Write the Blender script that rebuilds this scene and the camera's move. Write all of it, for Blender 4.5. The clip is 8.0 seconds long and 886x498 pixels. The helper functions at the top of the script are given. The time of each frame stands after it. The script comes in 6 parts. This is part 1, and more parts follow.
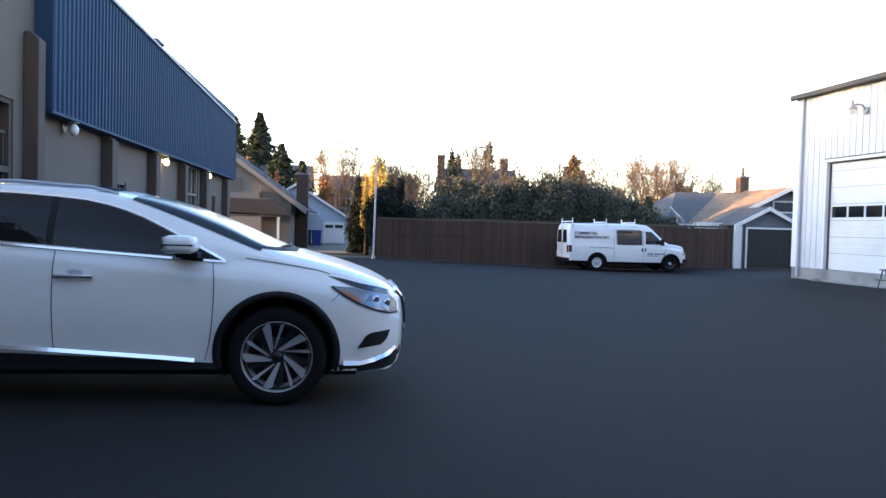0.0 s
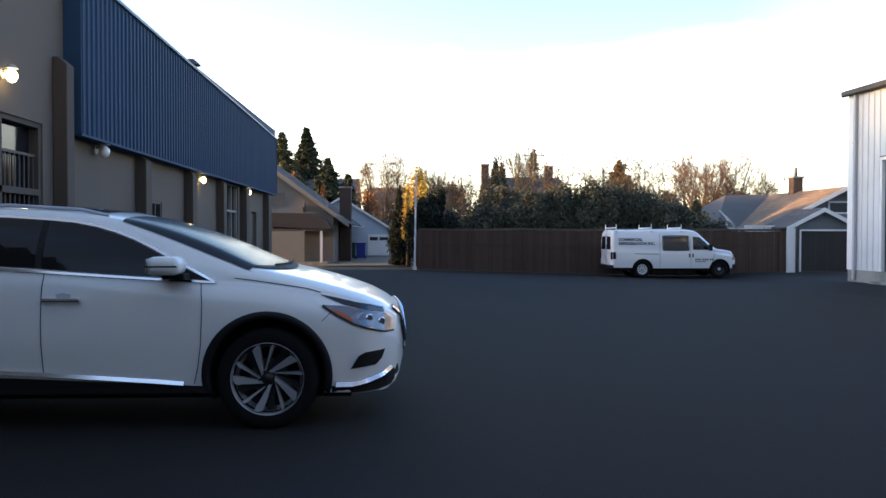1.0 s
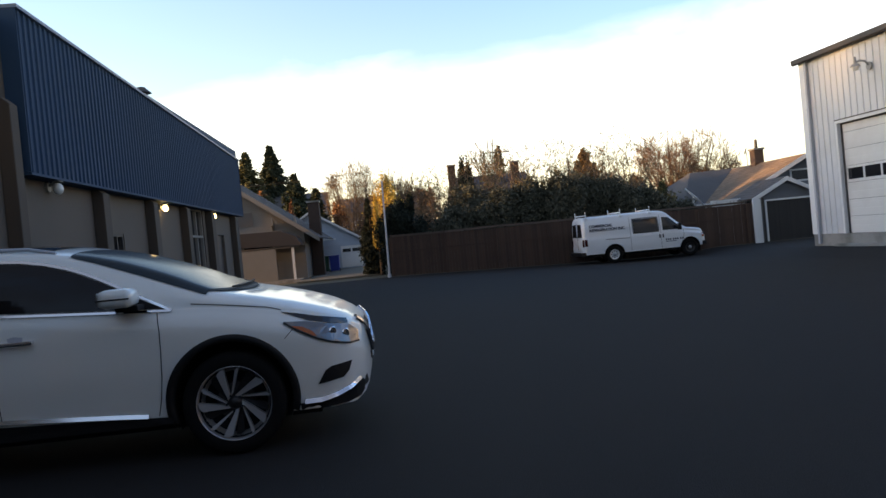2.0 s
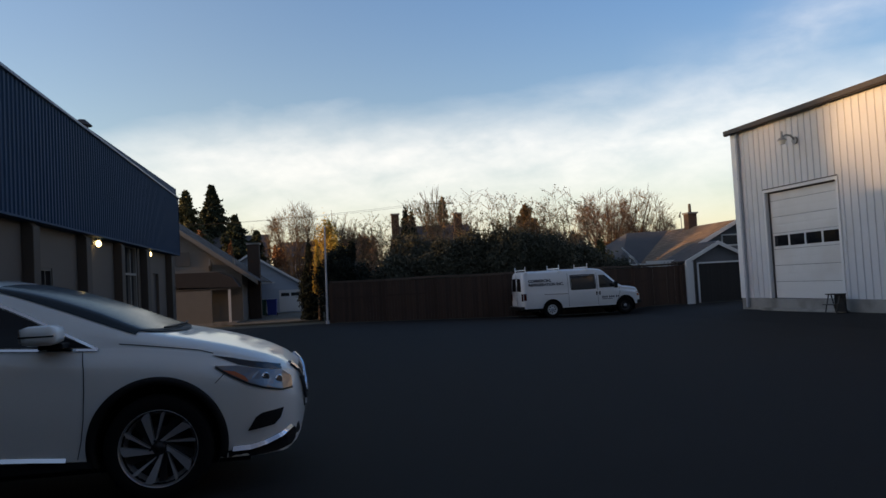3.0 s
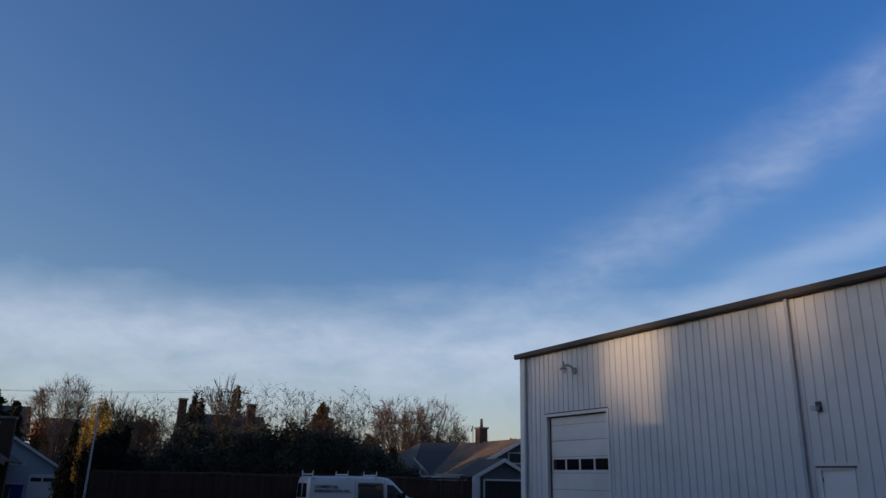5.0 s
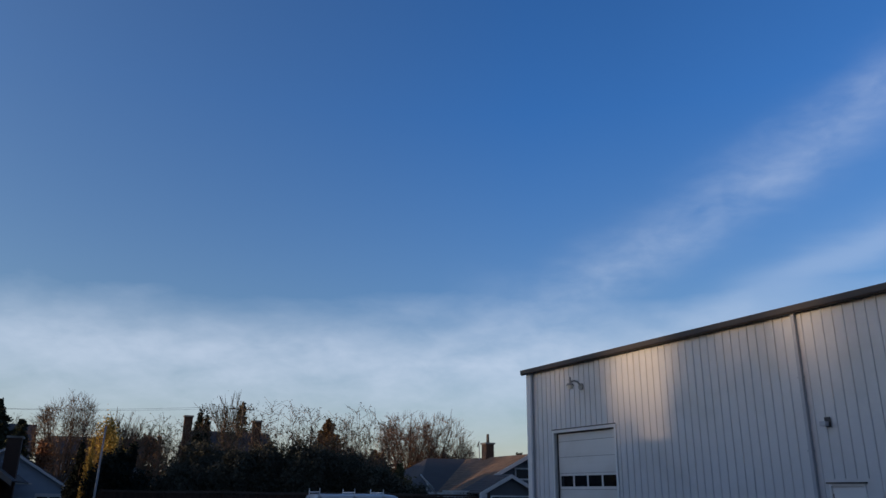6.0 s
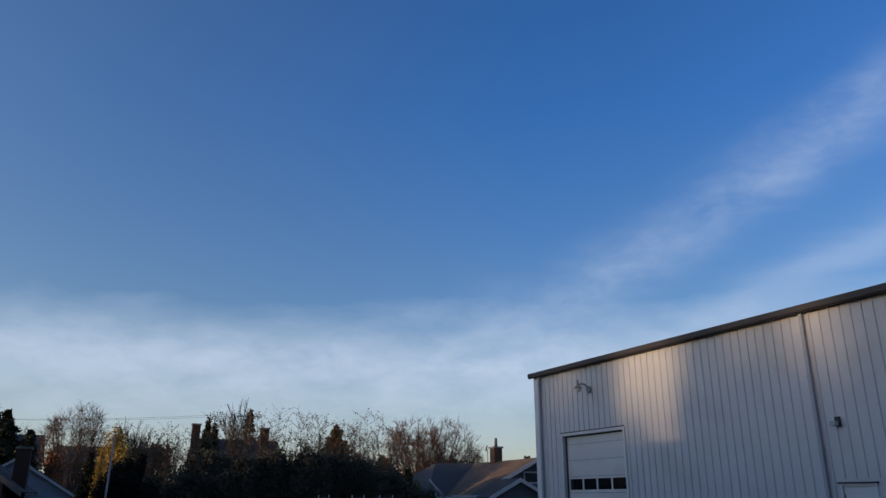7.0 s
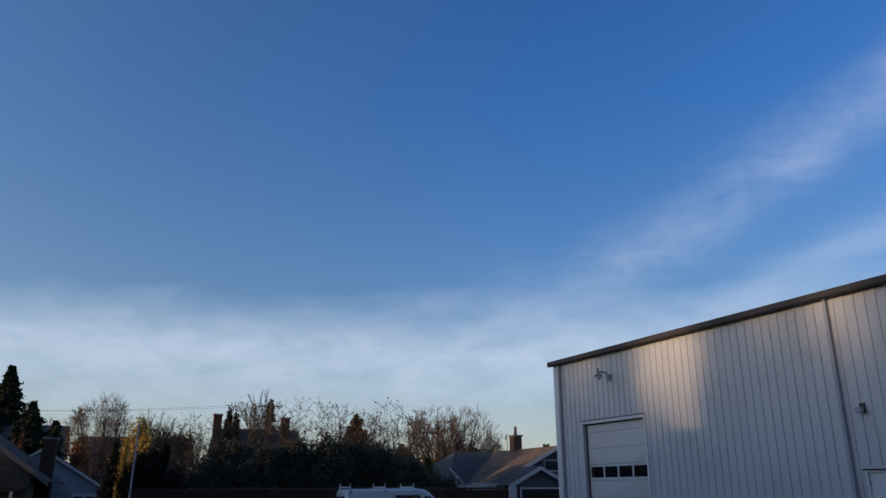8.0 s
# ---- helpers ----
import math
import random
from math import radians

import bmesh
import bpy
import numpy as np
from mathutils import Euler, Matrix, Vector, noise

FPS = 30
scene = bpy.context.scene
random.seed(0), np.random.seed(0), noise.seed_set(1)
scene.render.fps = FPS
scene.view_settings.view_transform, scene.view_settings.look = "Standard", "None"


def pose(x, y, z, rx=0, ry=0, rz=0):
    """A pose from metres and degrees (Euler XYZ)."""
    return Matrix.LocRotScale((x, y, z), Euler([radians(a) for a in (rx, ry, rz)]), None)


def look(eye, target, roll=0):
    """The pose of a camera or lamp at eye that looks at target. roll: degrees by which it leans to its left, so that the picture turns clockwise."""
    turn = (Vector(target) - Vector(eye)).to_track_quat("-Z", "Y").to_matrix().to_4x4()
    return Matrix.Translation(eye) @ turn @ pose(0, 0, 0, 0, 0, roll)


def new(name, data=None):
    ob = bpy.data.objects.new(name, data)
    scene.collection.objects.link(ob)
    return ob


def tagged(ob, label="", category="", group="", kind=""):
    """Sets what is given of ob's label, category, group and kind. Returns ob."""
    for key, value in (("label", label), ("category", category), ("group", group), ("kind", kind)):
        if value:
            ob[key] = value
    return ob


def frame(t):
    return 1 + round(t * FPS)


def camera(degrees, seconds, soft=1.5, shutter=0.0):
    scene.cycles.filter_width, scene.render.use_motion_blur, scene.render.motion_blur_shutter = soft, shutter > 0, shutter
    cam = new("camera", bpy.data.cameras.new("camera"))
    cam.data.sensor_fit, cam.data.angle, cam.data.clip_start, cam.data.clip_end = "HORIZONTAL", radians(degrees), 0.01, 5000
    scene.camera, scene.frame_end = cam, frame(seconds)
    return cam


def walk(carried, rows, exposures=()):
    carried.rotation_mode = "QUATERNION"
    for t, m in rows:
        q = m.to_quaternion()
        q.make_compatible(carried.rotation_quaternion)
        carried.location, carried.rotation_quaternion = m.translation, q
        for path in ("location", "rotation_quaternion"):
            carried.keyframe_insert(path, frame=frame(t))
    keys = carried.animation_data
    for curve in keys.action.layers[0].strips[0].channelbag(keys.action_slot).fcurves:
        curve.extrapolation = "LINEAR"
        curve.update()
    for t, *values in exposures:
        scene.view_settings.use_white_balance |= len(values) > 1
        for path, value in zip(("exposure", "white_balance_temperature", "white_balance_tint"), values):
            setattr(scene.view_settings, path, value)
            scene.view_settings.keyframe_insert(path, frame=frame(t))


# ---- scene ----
cam = camera(61.7, 8.0)
PATH = [
    (0, (0.385, 0.162, 1.394), (0.624, 2.147, 1.333), 1.5),
    (0.5, (0.634, 0.324, 1.419), (0.845, 2.312, 1.353), 0.1),
    (1, (0.837, 0.355, 1.434), (0.939, 2.352, 1.397), 0.1),
    (1.2, (0.881, 0.368, 1.438), (1.034, 2.361, 1.398), -1.0),
    (2.3, (0.986, 0.404, 1.414), (1.163, 2.396, 1.407), -6.7),
    (2.5, (0.984, 0.391, 1.424), (1.225, 2.376, 1.447), -6.2),
    (3, (0.985, 0.348, 1.425), (1.318, 2.318, 1.515), -3.1),
    (3.5, (0.975, 0.336, 1.426), (1.359, 2.297, 1.515), -0.5),
    (4, (0.976, 0.246, 1.468), (1.417, 2.193, 1.584), 0.5),
    (4.2, (0.972, 0.154, 1.497), (1.507, 2.069, 1.714), 1.7),
    (4.4, (1.027, 0.062, 1.538), (1.719, 1.906, 1.886), 1.7),
    (4.5, (1.042, 0.024, 1.543), (1.798, 1.824, 1.975), 2.0),
    (4.7, (1.046, -0.022, 1.552), (1.848, 1.723, 2.11), 1.5),
    (6, (0.927, -0.113, 1.691), (1.711, 1.615, 2.322), 0.8),
    (6.5, (0.893, -0.114, 1.711), (1.673, 1.613, 2.35), 0.6),
    (7, (0.881, -0.119, 1.718), (1.653, 1.611, 2.359), 0.0),
    (7.5, (0.852, -0.11, 1.717), (1.593, 1.633, 2.36), -0.1),
    (8, (0.82, -0.078, 1.716), (1.555, 1.678, 2.33), -0.2),
]
EXPOSURES = [(0.0, 3.7, 7600, 8), (0.6, 3.2, 7800, 8), (1.2, 2.95, 8200, 8), (2.3, 2.05, 9300, 10), (3.0, 1.3, 8300, 10), (3.6, 0.95, 7600, 10),
             (4.2, 0.62, 6900, 10), (4.5, 0.35, 6450, 10), (4.7, 0.38, 6250, 10), (5.8, 0.47, 6000, 8), (8.0, 0.5, 6000, 8)]
walk(cam, [(t, look(eye, target, roll)) for t, eye, target, roll in PATH], EXPOSURES)

# ---- light ----
SUN_ELEV, SUN_AZ = 6.0, 184.5          # degrees; azimuth from +x, counter-clockwise
sun_dir = Vector((math.cos(radians(SUN_ELEV)) * math.cos(radians(SUN_AZ)),
                  math.cos(radians(SUN_ELEV)) * math.sin(radians(SUN_AZ)), math.sin(radians(SUN_ELEV))))
sun_data = bpy.data.lights.new("sun", "SUN")
sun_data.energy, sun_data.angle, sun_data.color = 1.55, radians(0.8), (1.0, 0.63, 0.34)
sun = new("sun", sun_data)
sun.matrix_world = look((0, 0, 60), Vector((0, 0, 60)) - sun_dir)

world = bpy.data.worlds.new("evening_sky")
scene.world = world
world.use_nodes = True


def build_sky():
    nt = world.node_tree
    nd, ln = nt.nodes, nt.links
    nd.clear()
    out = nd.new("ShaderNodeOutputWorld")
    bg = nd.new("ShaderNodeBackground")
    sky = nd.new("ShaderNodeTexSky")
    sky.sky_type = "NISHITA"
    sky.sun_disc = False
    sky.sun_elevation = radians(SUN_ELEV)
    sky.sun_rotation = radians(90 - SUN_AZ)
    sky.air_density, sky.dust_density, sky.ozone_density = 1.0, 0.6, 2.0
    co = nd.new("ShaderNodeTexCoord")
    sep = nd.new("ShaderNodeSeparateXYZ")
    ln.new(co.outputs["Generated"], sep.inputs[0])

    def m(op, a, b=None, c=None, clamp=False):
        n = nd.new("ShaderNodeMath")
        n.operation, n.use_clamp = op, clamp
        for k, v in enumerate((a, b, c)):
            if v is None:
                continue
            if isinstance(v, (int, float)):
                n.inputs[k].default_value = v
            else:
                ln.new(v, n.inputs[k])
        return n.outputs[0]

    def bump(x, centre, width):
        d = m("DIVIDE", m("SUBTRACT", x, centre), width)
        return m("POWER", 2.718, m("MULTIPLY", m("MULTIPLY", d, d), -1.0))

    def noise_at(scale, detail, stretch, warp=0.0):
        mp = nd.new("ShaderNodeMapping")
        mp.inputs["Scale"].default_value = stretch
        ln.new(co.outputs["Generated"], mp.inputs[0])
        n = nd.new("ShaderNodeTexNoise")
        n.inputs["Scale"].default_value = scale
        n.inputs["Detail"].default_value = detail
        n.inputs["Roughness"].default_value = 0.55
        n.inputs["Distortion"].default_value = warp
        ln.new(mp.outputs[0], n.inputs["Vector"])
        return n.outputs[0]

    az = m("ARCTAN2", sep.outputs[0], sep.outputs[1])        # 0 down the yard, positive to the right
    el = m("ARCSINE", sep.outputs[2])
    n1 = noise_at(5.0, 8.0, (1, 1, 3.0), 0.3)
    n2 = noise_at(16.0, 6.0, (1, 1, 2.2), 0.2)
    w1 = m("MULTIPLY", m("SUBTRACT", n1, 0.5), 0.07)
    elw = m("ADD", el, w1)
    # soft band low over the roofs, with a sharper upper rim
    band_top = m("SUBTRACT", 0.252, m("MULTIPLY", m("MAXIMUM", m("SUBTRACT", -0.1, az), 0.0), 0.25))
    t = m("DIVIDE", m("SUBTRACT", band_top, elw), 0.085, clamp=True)
    low = m("DIVIDE", m("SUBTRACT", el, 0.06), 0.12, clamp=True)
    band = m("MULTIPLY", m("MULTIPLY", t, m("MULTIPLY_ADD", low, 0.55, 0.45)), m("MULTIPLY_ADD", n2, 0.9, 0.25))
    # plume that climbs to the right
    line = m("ADD", 0.24, m("MULTIPLY", m("MAXIMUM", m("SUBTRACT", az, 0.55), 0.0), 0.47))
    pl = bump(elw, line, 0.042)
    pl = m("MULTIPLY", pl, m("DIVIDE", m("SUBTRACT", az, 0.42), 0.2, clamp=True))
    pl = m("MULTIPLY", pl, m("MULTIPLY_ADD", n2, 1.3, -0.1, clamp=True))
    line2 = m("ADD", 0.215, m("MULTIPLY", m("MAXIMUM", m("SUBTRACT", az, 0.75), 0.0), 0.34))
    pl2 = m("MULTIPLY", bump(elw, line2, 0.028), m("DIVIDE", m("SUBTRACT", az, 0.7), 0.2, clamp=True))
    cover = m("ADD", m("ADD", m("MULTIPLY", band, 0.78), m("MULTIPLY", pl, 0.34)), m("MULTIPLY", pl2, 0.24), clamp=True)
    # unseen sky overhead and behind, dimmed and greyed to weaken the skylight below
    n3 = noise_at(3.0, 6.0, (1, 1, 1.5), 0.4)
    dim_above = m("MULTIPLY", m("DIVIDE", m("SUBTRACT", el, 0.72), 0.25, clamp=True), m("MULTIPLY_ADD", n3, 1.1, 0.1, clamp=True))
    back = m("MULTIPLY", m("DIVIDE", m("SUBTRACT", -0.1, sep.outputs[1]), 0.4, clamp=True), m("MULTIPLY_ADD", n3, 1.1, 0.05, clamp=True))
    rest = m("MULTIPLY", m("MAXIMUM", dim_above, back), 0.95, clamp=True)
    tint = nd.new("ShaderNodeMix")
    tint.data_type, tint.blend_type = "RGBA", "MULTIPLY"
    tint.inputs[0].default_value = 1.0
    ln.new(sky.outputs[0], tint.inputs[6])
    grade = nd.new("ShaderNodeMix")
    grade.data_type = "RGBA"
    ln.new(m("DIVIDE", el, 0.50, clamp=True), grade.inputs[0])
    grade.inputs[6].default_value = SKY_LOW
    across = nd.new("ShaderNodeMix")
    across.data_type = "RGBA"
    ln.new(m("DIVIDE", m("SUBTRACT", 0.55, az), 0.7, clamp=True), across.inputs[0])
    across.inputs[6].default_value, across.inputs[7].default_value = SKY_HIGH, SKY_LEFT
    ln.new(across.outputs[2], grade.inputs[7])
    warm = nd.new("ShaderNodeVectorMath")
    warm.operation = "SCALE"
    ln.new(grade.outputs[2], warm.inputs[0])
    ln.new(m("SUBTRACT", 1.28, m("MULTIPLY", m("ADD", az, 0.3, clamp=True), 0.34)), warm.inputs["Scale"])
    ln.new(warm.outputs[0], tint.inputs[7])
    mix = nd.new("ShaderNodeMix")
    mix.data_type = "RGBA"
    ln.new(cover, mix.inputs[0])
    ln.new(tint.outputs[2], mix.inputs[6])
    mix.inputs[7].default_value = CLOUD
    mix2 = nd.new("ShaderNodeMix")
    mix2.data_type = "RGBA"
    ln.new(rest, mix2.inputs[0])
    ln.new(mix.outputs[2], mix2.inputs[6])
    mix2.inputs[7].default_value = DIM_SKY
    ln.new(mix2.outputs[2], bg.inputs[0])
    bg.inputs[1].default_value = SKY_STRENGTH
    ln.new(bg.outputs[0], out.inputs[0])


SKY_LOW, SKY_HIGH, SKY_LEFT = (1.14, 1.02, 1.08, 1), (0.53, 0.95, 1.63, 1), (0.93, 1.05, 1.42, 1)
CLOUD = (5.0, 5.3, 6.0, 1)
DIM_SKY = (0.42, 0.45, 0.54, 1)
SKY_STRENGTH = 0.10
build_sky()

# ---- materials ----


def material(name, color, rough=0.6, metal=0.0, vary=0.15, scale=3.0, fine=40.0, bump=0.0, coat=0.0, island=0.0,
             stain=None, stain_scale=0.6, per_object=0.0, spec=0.5, transmission=0.0, stretch=(1, 1, 1)):
    mat = bpy.data.materials.new(name)
    mat.use_nodes = True
    nd, ln = mat.node_tree.nodes, mat.node_tree.links
    b = nd["Principled BSDF"]
    b.inputs["Roughness"].default_value = rough
    b.inputs["Metallic"].default_value = metal
    b.inputs["Coat Weight"].default_value = coat
    b.inputs["Coat Roughness"].default_value = 0.05
    b.inputs["Specular IOR Level"].default_value = spec
    b.inputs["Transmission Weight"].default_value = transmission
    co = nd.new("ShaderNodeTexCoord")
    mp = nd.new("ShaderNodeMapping")
    mp.inputs["Scale"].default_value = stretch
    geo = nd.new("ShaderNodeNewGeometry")
    ln.new(geo.outputs["Position"], mp.inputs[0])

    def noise_node(sc, detail):
        n = nd.new("ShaderNodeTexNoise")
        n.inputs["Scale"].default_value = sc
        n.inputs["Detail"].default_value = detail
        ln.new(mp.outputs[0], n.inputs["Vector"])
        return n.outputs[0]

    def math_node(op, a, b_):
        n = nd.new("ShaderNodeMath")
        n.operation = op
        for k, v in enumerate((a, b_)):
            if isinstance(v, (int, float)):
                n.inputs[k].default_value = v
            else:
                ln.new(v, n.inputs[k])
        return n.outputs[0]

    big, small = noise_node(scale, 5), noise_node(fine, 4)
    f = math_node("ADD", math_node("MULTIPLY", math_node("SUBTRACT", big, 0.5), 2 * vary),
                  math_node("MULTIPLY", math_node("SUBTRACT", small, 0.5), 1.4 * vary))
    f = math_node("ADD", f, 1.0)
    if island:
        f = math_node("ADD", f, math_node("MULTIPLY", math_node("SUBTRACT", geo.outputs["Random Per Island"], 0.5), island))
    if per_object:
        oi = nd.new("ShaderNodeObjectInfo")
        f = math_node("ADD", f, math_node("MULTIPLY", math_node("SUBTRACT", oi.outputs["Random"], 0.5), per_object))
    comb = nd.new("ShaderNodeVectorMath")
    comb.operation = "SCALE"
    comb.inputs[0].default_value = color[:3]
    ln.new(f, comb.inputs["Scale"])
    col = comb.outputs[0]
    if stain:
        s = noise_node(stain_scale, 8)
        r = nd.new("ShaderNodeMapRange")
        r.inputs["From Min"].default_value, r.inputs["From Max"].default_value = 0.5, 0.7
        ln.new(s, r.inputs[0])
        mx = nd.new("ShaderNodeMix")
        mx.data_type = "RGBA"
        ln.new(r.outputs[0], mx.inputs[0])
        ln.new(col, mx.inputs[6])
        mx.inputs[7].default_value = (*stain[:3], 1)
        col = mx.outputs[2]
    ln.new(col, b.inputs["Base Color"])
    rr = math_node("ADD", rough - 0.06, math_node("MULTIPLY", big, 0.12))
    ln.new(rr, b.inputs["Roughness"])
    if bump:
        bp = nd.new("ShaderNodeBump")
        bp.inputs["Strength"].default_value = bump
        bp.inputs["Distance"].default_value = 0.02
        ln.new(small, bp.inputs["Height"])
        ln.new(bp.outputs[0], b.inputs["Normal"])
    return mat


def glow(name, color, strength):
    mat = bpy.data.materials.new(name)
    mat.use_nodes = True
    b = mat.node_tree.nodes["Principled BSDF"]
    b.inputs["Base Color"].default_value = (*color, 1)
    b.inputs["Emission Color"].default_value = (*color, 1)
    b.inputs["Emission Strength"].default_value = strength
    return mat


ASPHALT = material("asphalt", (0.0165, 0.016, 0.016), 0.9, spec=0.18, vary=0.22, scale=0.35, fine=120, bump=0.5, stain=(0.020, 0.0195, 0.0195), stain_scale=0.35)
EARTH = material("earth", (0.075, 0.07, 0.045), 0.95, vary=0.4, scale=0.3, fine=8, bump=0.5)
CONCRETE = material("concrete", (0.30, 0.29, 0.27), 0.85, vary=0.2, scale=1.2, fine=30, bump=0.3, stain=(0.15, 0.145, 0.13), stain_scale=0.9)
GRAVEL = material("pale_gravel", (0.13, 0.125, 0.10), 0.95, vary=0.3, scale=0.8, fine=20, bump=0.5)
STUCCO = material("taupe_stucco", (0.125, 0.10, 0.082), 0.9, vary=0.07, scale=0.5, fine=60, bump=0.25, stain=(0.108, 0.088, 0.073), stain_scale=0.4)
PILLAR = material("brown_pillar_paint", (0.075, 0.058, 0.046), 0.85, vary=0.08, scale=0.7, fine=60, bump=0.25)
BLUE_METAL = material("blue_sheet_metal", (0.028, 0.064, 0.117), 0.7, vary=0.14, scale=0.5, fine=25, spec=0.12)
BLUE_TRIM = material("pale_blue_coping", (0.16, 0.21, 0.28), 0.5, vary=0.08)
WHITE_METAL = material("white_sheet_metal", (0.63, 0.64, 0.65), 0.42, vary=0.05, scale=0.6, fine=14, stain=(0.56, 0.57, 0.57), stain_scale=0.5)
WHITE_PAINT = material("white_paint", (0.76, 0.76, 0.75), 0.5, vary=0.05, scale=1.0, fine=20)
DOOR_WHITE = material("roller_door_paint", (0.72, 0.72, 0.70), 0.5, vary=0.05, scale=0.8, fine=18, stain=(0.64, 0.63, 0.60))
DARK_TRIM = material("dark_brown_trim", (0.05, 0.043, 0.042), 0.55, vary=0.1)
GALV = material("grey_pipe_paint", (0.42, 0.44, 0.48), 0.45, vary=0.1)
FENCE_WOOD = material("weathered_brown_board", (0.072, 0.040, 0.028), 0.85, vary=0.25, scale=1.5, fine=30, bump=0.4, per_object=0.4, stretch=(4, 4, 0.6))
CAP_WOOD = material("pale_weathered_board", (0.105, 0.075, 0.06), 0.85, vary=0.3, scale=1.5, fine=30, bump=0.4, per_object=0.3)
GATE_GREY = material("dark_grey_slat", (0.03, 0.027, 0.026), 0.7, vary=0.15, per_object=0.25)
SHINGLE = material("brown_roof_shingle", (0.22, 0.155, 0.105), 0.9, vary=0.2, scale=1.2, fine=25, bump=0.5, island=0.35)
GREY_ROOF = material("grey_roof_shingle", (0.10, 0.095, 0.093), 0.9, vary=0.2, scale=1.2, fine=25, bump=0.5, island=0.3)
GREY_SIDING = material("grey_siding", (0.17, 0.18, 0.20), 0.75, vary=0.08, per_object=0.05)
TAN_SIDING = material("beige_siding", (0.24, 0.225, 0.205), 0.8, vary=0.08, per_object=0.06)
TAUPE_SIDING = material("darker_taupe", (0.17, 0.15, 0.135), 0.8, vary=0.08)
BLUE_SIDING = material("pale_blue_siding", (0.42, 0.50, 0.60), 0.75, vary=0.06, per_object=0.05)
BRICK = material("red_brick", (0.12, 0.078, 0.06), 0.9, vary=0.25, scale=6, fine=40, bump=0.5, per_object=0.3)
DARK_GLASS = material("dark_glass", (0.012, 0.013, 0.016), 0.06, vary=0.1, spec=0.6)
# brick darkened to put the far house's shade into its colour
DARK_SHADED_BRICK = material("dark_shaded_brick", (0.07, 0.045, 0.035), 0.9, vary=0.25, scale=6, fine=40, bump=0.5)
# reflected sky put into the teal base colour; low IOR dulls true reflections
SCREEN_GLASS = material("teal_screen_glass", (0.035, 0.048, 0.055), 0.16, vary=0.1, spec=0.2)
SCREEN_GLASS.node_tree.nodes["Principled BSDF"].inputs["IOR"].default_value = 1.2
TINTED = material("tinted_car_glass", (0.005, 0.005, 0.006), 0.05, vary=0.1, spec=0.28)
BARK = material("bark", (0.13, 0.095, 0.07), 0.95, vary=0.3, scale=4, fine=30)
TWIG = material("bare_twig", (0.21, 0.145, 0.095), 0.9, vary=0.25, scale=1)
RED_TWIG = material("reddish_twig", (0.21, 0.125, 0.085), 0.9, vary=0.25, scale=1)
FIR = material("fir_needles", (0.028, 0.042, 0.022), 0.8, vary=0.3, scale=0.8, island=0.7)
CONIFER_LIGHT = material("olive_needles", (0.075, 0.08, 0.035), 0.8, vary=0.3, scale=0.8, island=0.7)
HEDGE = material("hedge_leaf", (0.085, 0.088, 0.066), 0.85, spec=0.2, vary=0.3, scale=0.5, island=0.45)
BROWN_NEEDLE = material("russet_brown_needles", (0.15, 0.095, 0.045), 0.85, spec=0.2, vary=0.3, scale=0.8, island=0.6)
DARK_LEAF = material("dark_evergreen_leaf", (0.020, 0.028, 0.022), 0.8, spec=0.2, vary=0.3, scale=0.8, island=0.7)
SUNLIT_GOLD = material("sunlit_golden_leaf", (0.60, 0.43, 0.10), 0.75, vary=0.25, scale=1, island=0.6)
RUST_LEAF = material("russet_leaf", (0.23, 0.105, 0.045), 0.8, vary=0.3, scale=1, island=0.6)
CAR_WHITE = material("pearl_white_car_paint", (0.75, 0.77, 0.73), 0.32, vary=0.015, coat=0.7)
VAN_WHITE = material("white_van_paint", (0.74, 0.75, 0.76), 0.35, vary=0.03, coat=0.6)
BLACK_PLASTIC = material("black_plastic", (0.007, 0.007, 0.0075), 0.65, spec=0.3, vary=0.15)
RUBBER = material("tyre_rubber", (0.006, 0.006, 0.0063), 0.9, spec=0.2, vary=0.2, bump=0.2)
CHROME = material("chrome", (0.75, 0.75, 0.76), 0.12, metal=1.0, vary=0.03)
ALLOY = material("machined_alloy", (0.62, 0.62, 0.63), 0.35, metal=0.7, vary=0.05)
DARK_ALLOY = material("dark_alloy", (0.012, 0.012, 0.013), 0.4, metal=0.2, vary=0.1)
LAMP_GLASS = material("clear_lamp_glass", (0.17, 0.175, 0.185), 0.1, vary=0.2, scale=14, metal=0.5)
AMBER = material("amber_lens", (0.42, 0.09, 0.015), 0.15, vary=0.1)
RED_LENS = material("red_lens", (0.06, 0.005, 0.006), 0.15, vary=0.1)
NAVY_INK = material("navy_lettering", (0.02, 0.025, 0.05), 0.5, vary=0.05)
BIN_BLUE = material("blue_bin_plastic", (0.02, 0.05, 0.30), 0.5, vary=0.1)
BIN_GREEN = material("green_bin_plastic", (0.02, 0.09, 0.06), 0.5, vary=0.1)
BLACK_STEEL = material("black_steel", (0.02, 0.02, 0.022), 0.5, vary=0.15)
LAMP_ON = glow("lit_lamp_bulb", (1.0, 0.80, 0.42), 2.4)
LAMP_OFF = material("frosted_lamp_glass", (0.70, 0.69, 0.64), 0.35, vary=0.05)
LAMP_CAP = material("lamp_housing", (0.32, 0.32, 0.31), 0.5, vary=0.1)

# ---- mesh tools ----


def link_mesh(name, bm, mat, parent=None, label="", smooth=False):
    me = bpy.data.meshes.new(name)
    bm.to_mesh(me)
    bm.free()
    me.materials.append(mat)
    if smooth:
        me.shade_smooth()
    ob = new(name, me)
    if parent:
        ob.parent = parent
    if label:
        ob["label"] = label
    return ob


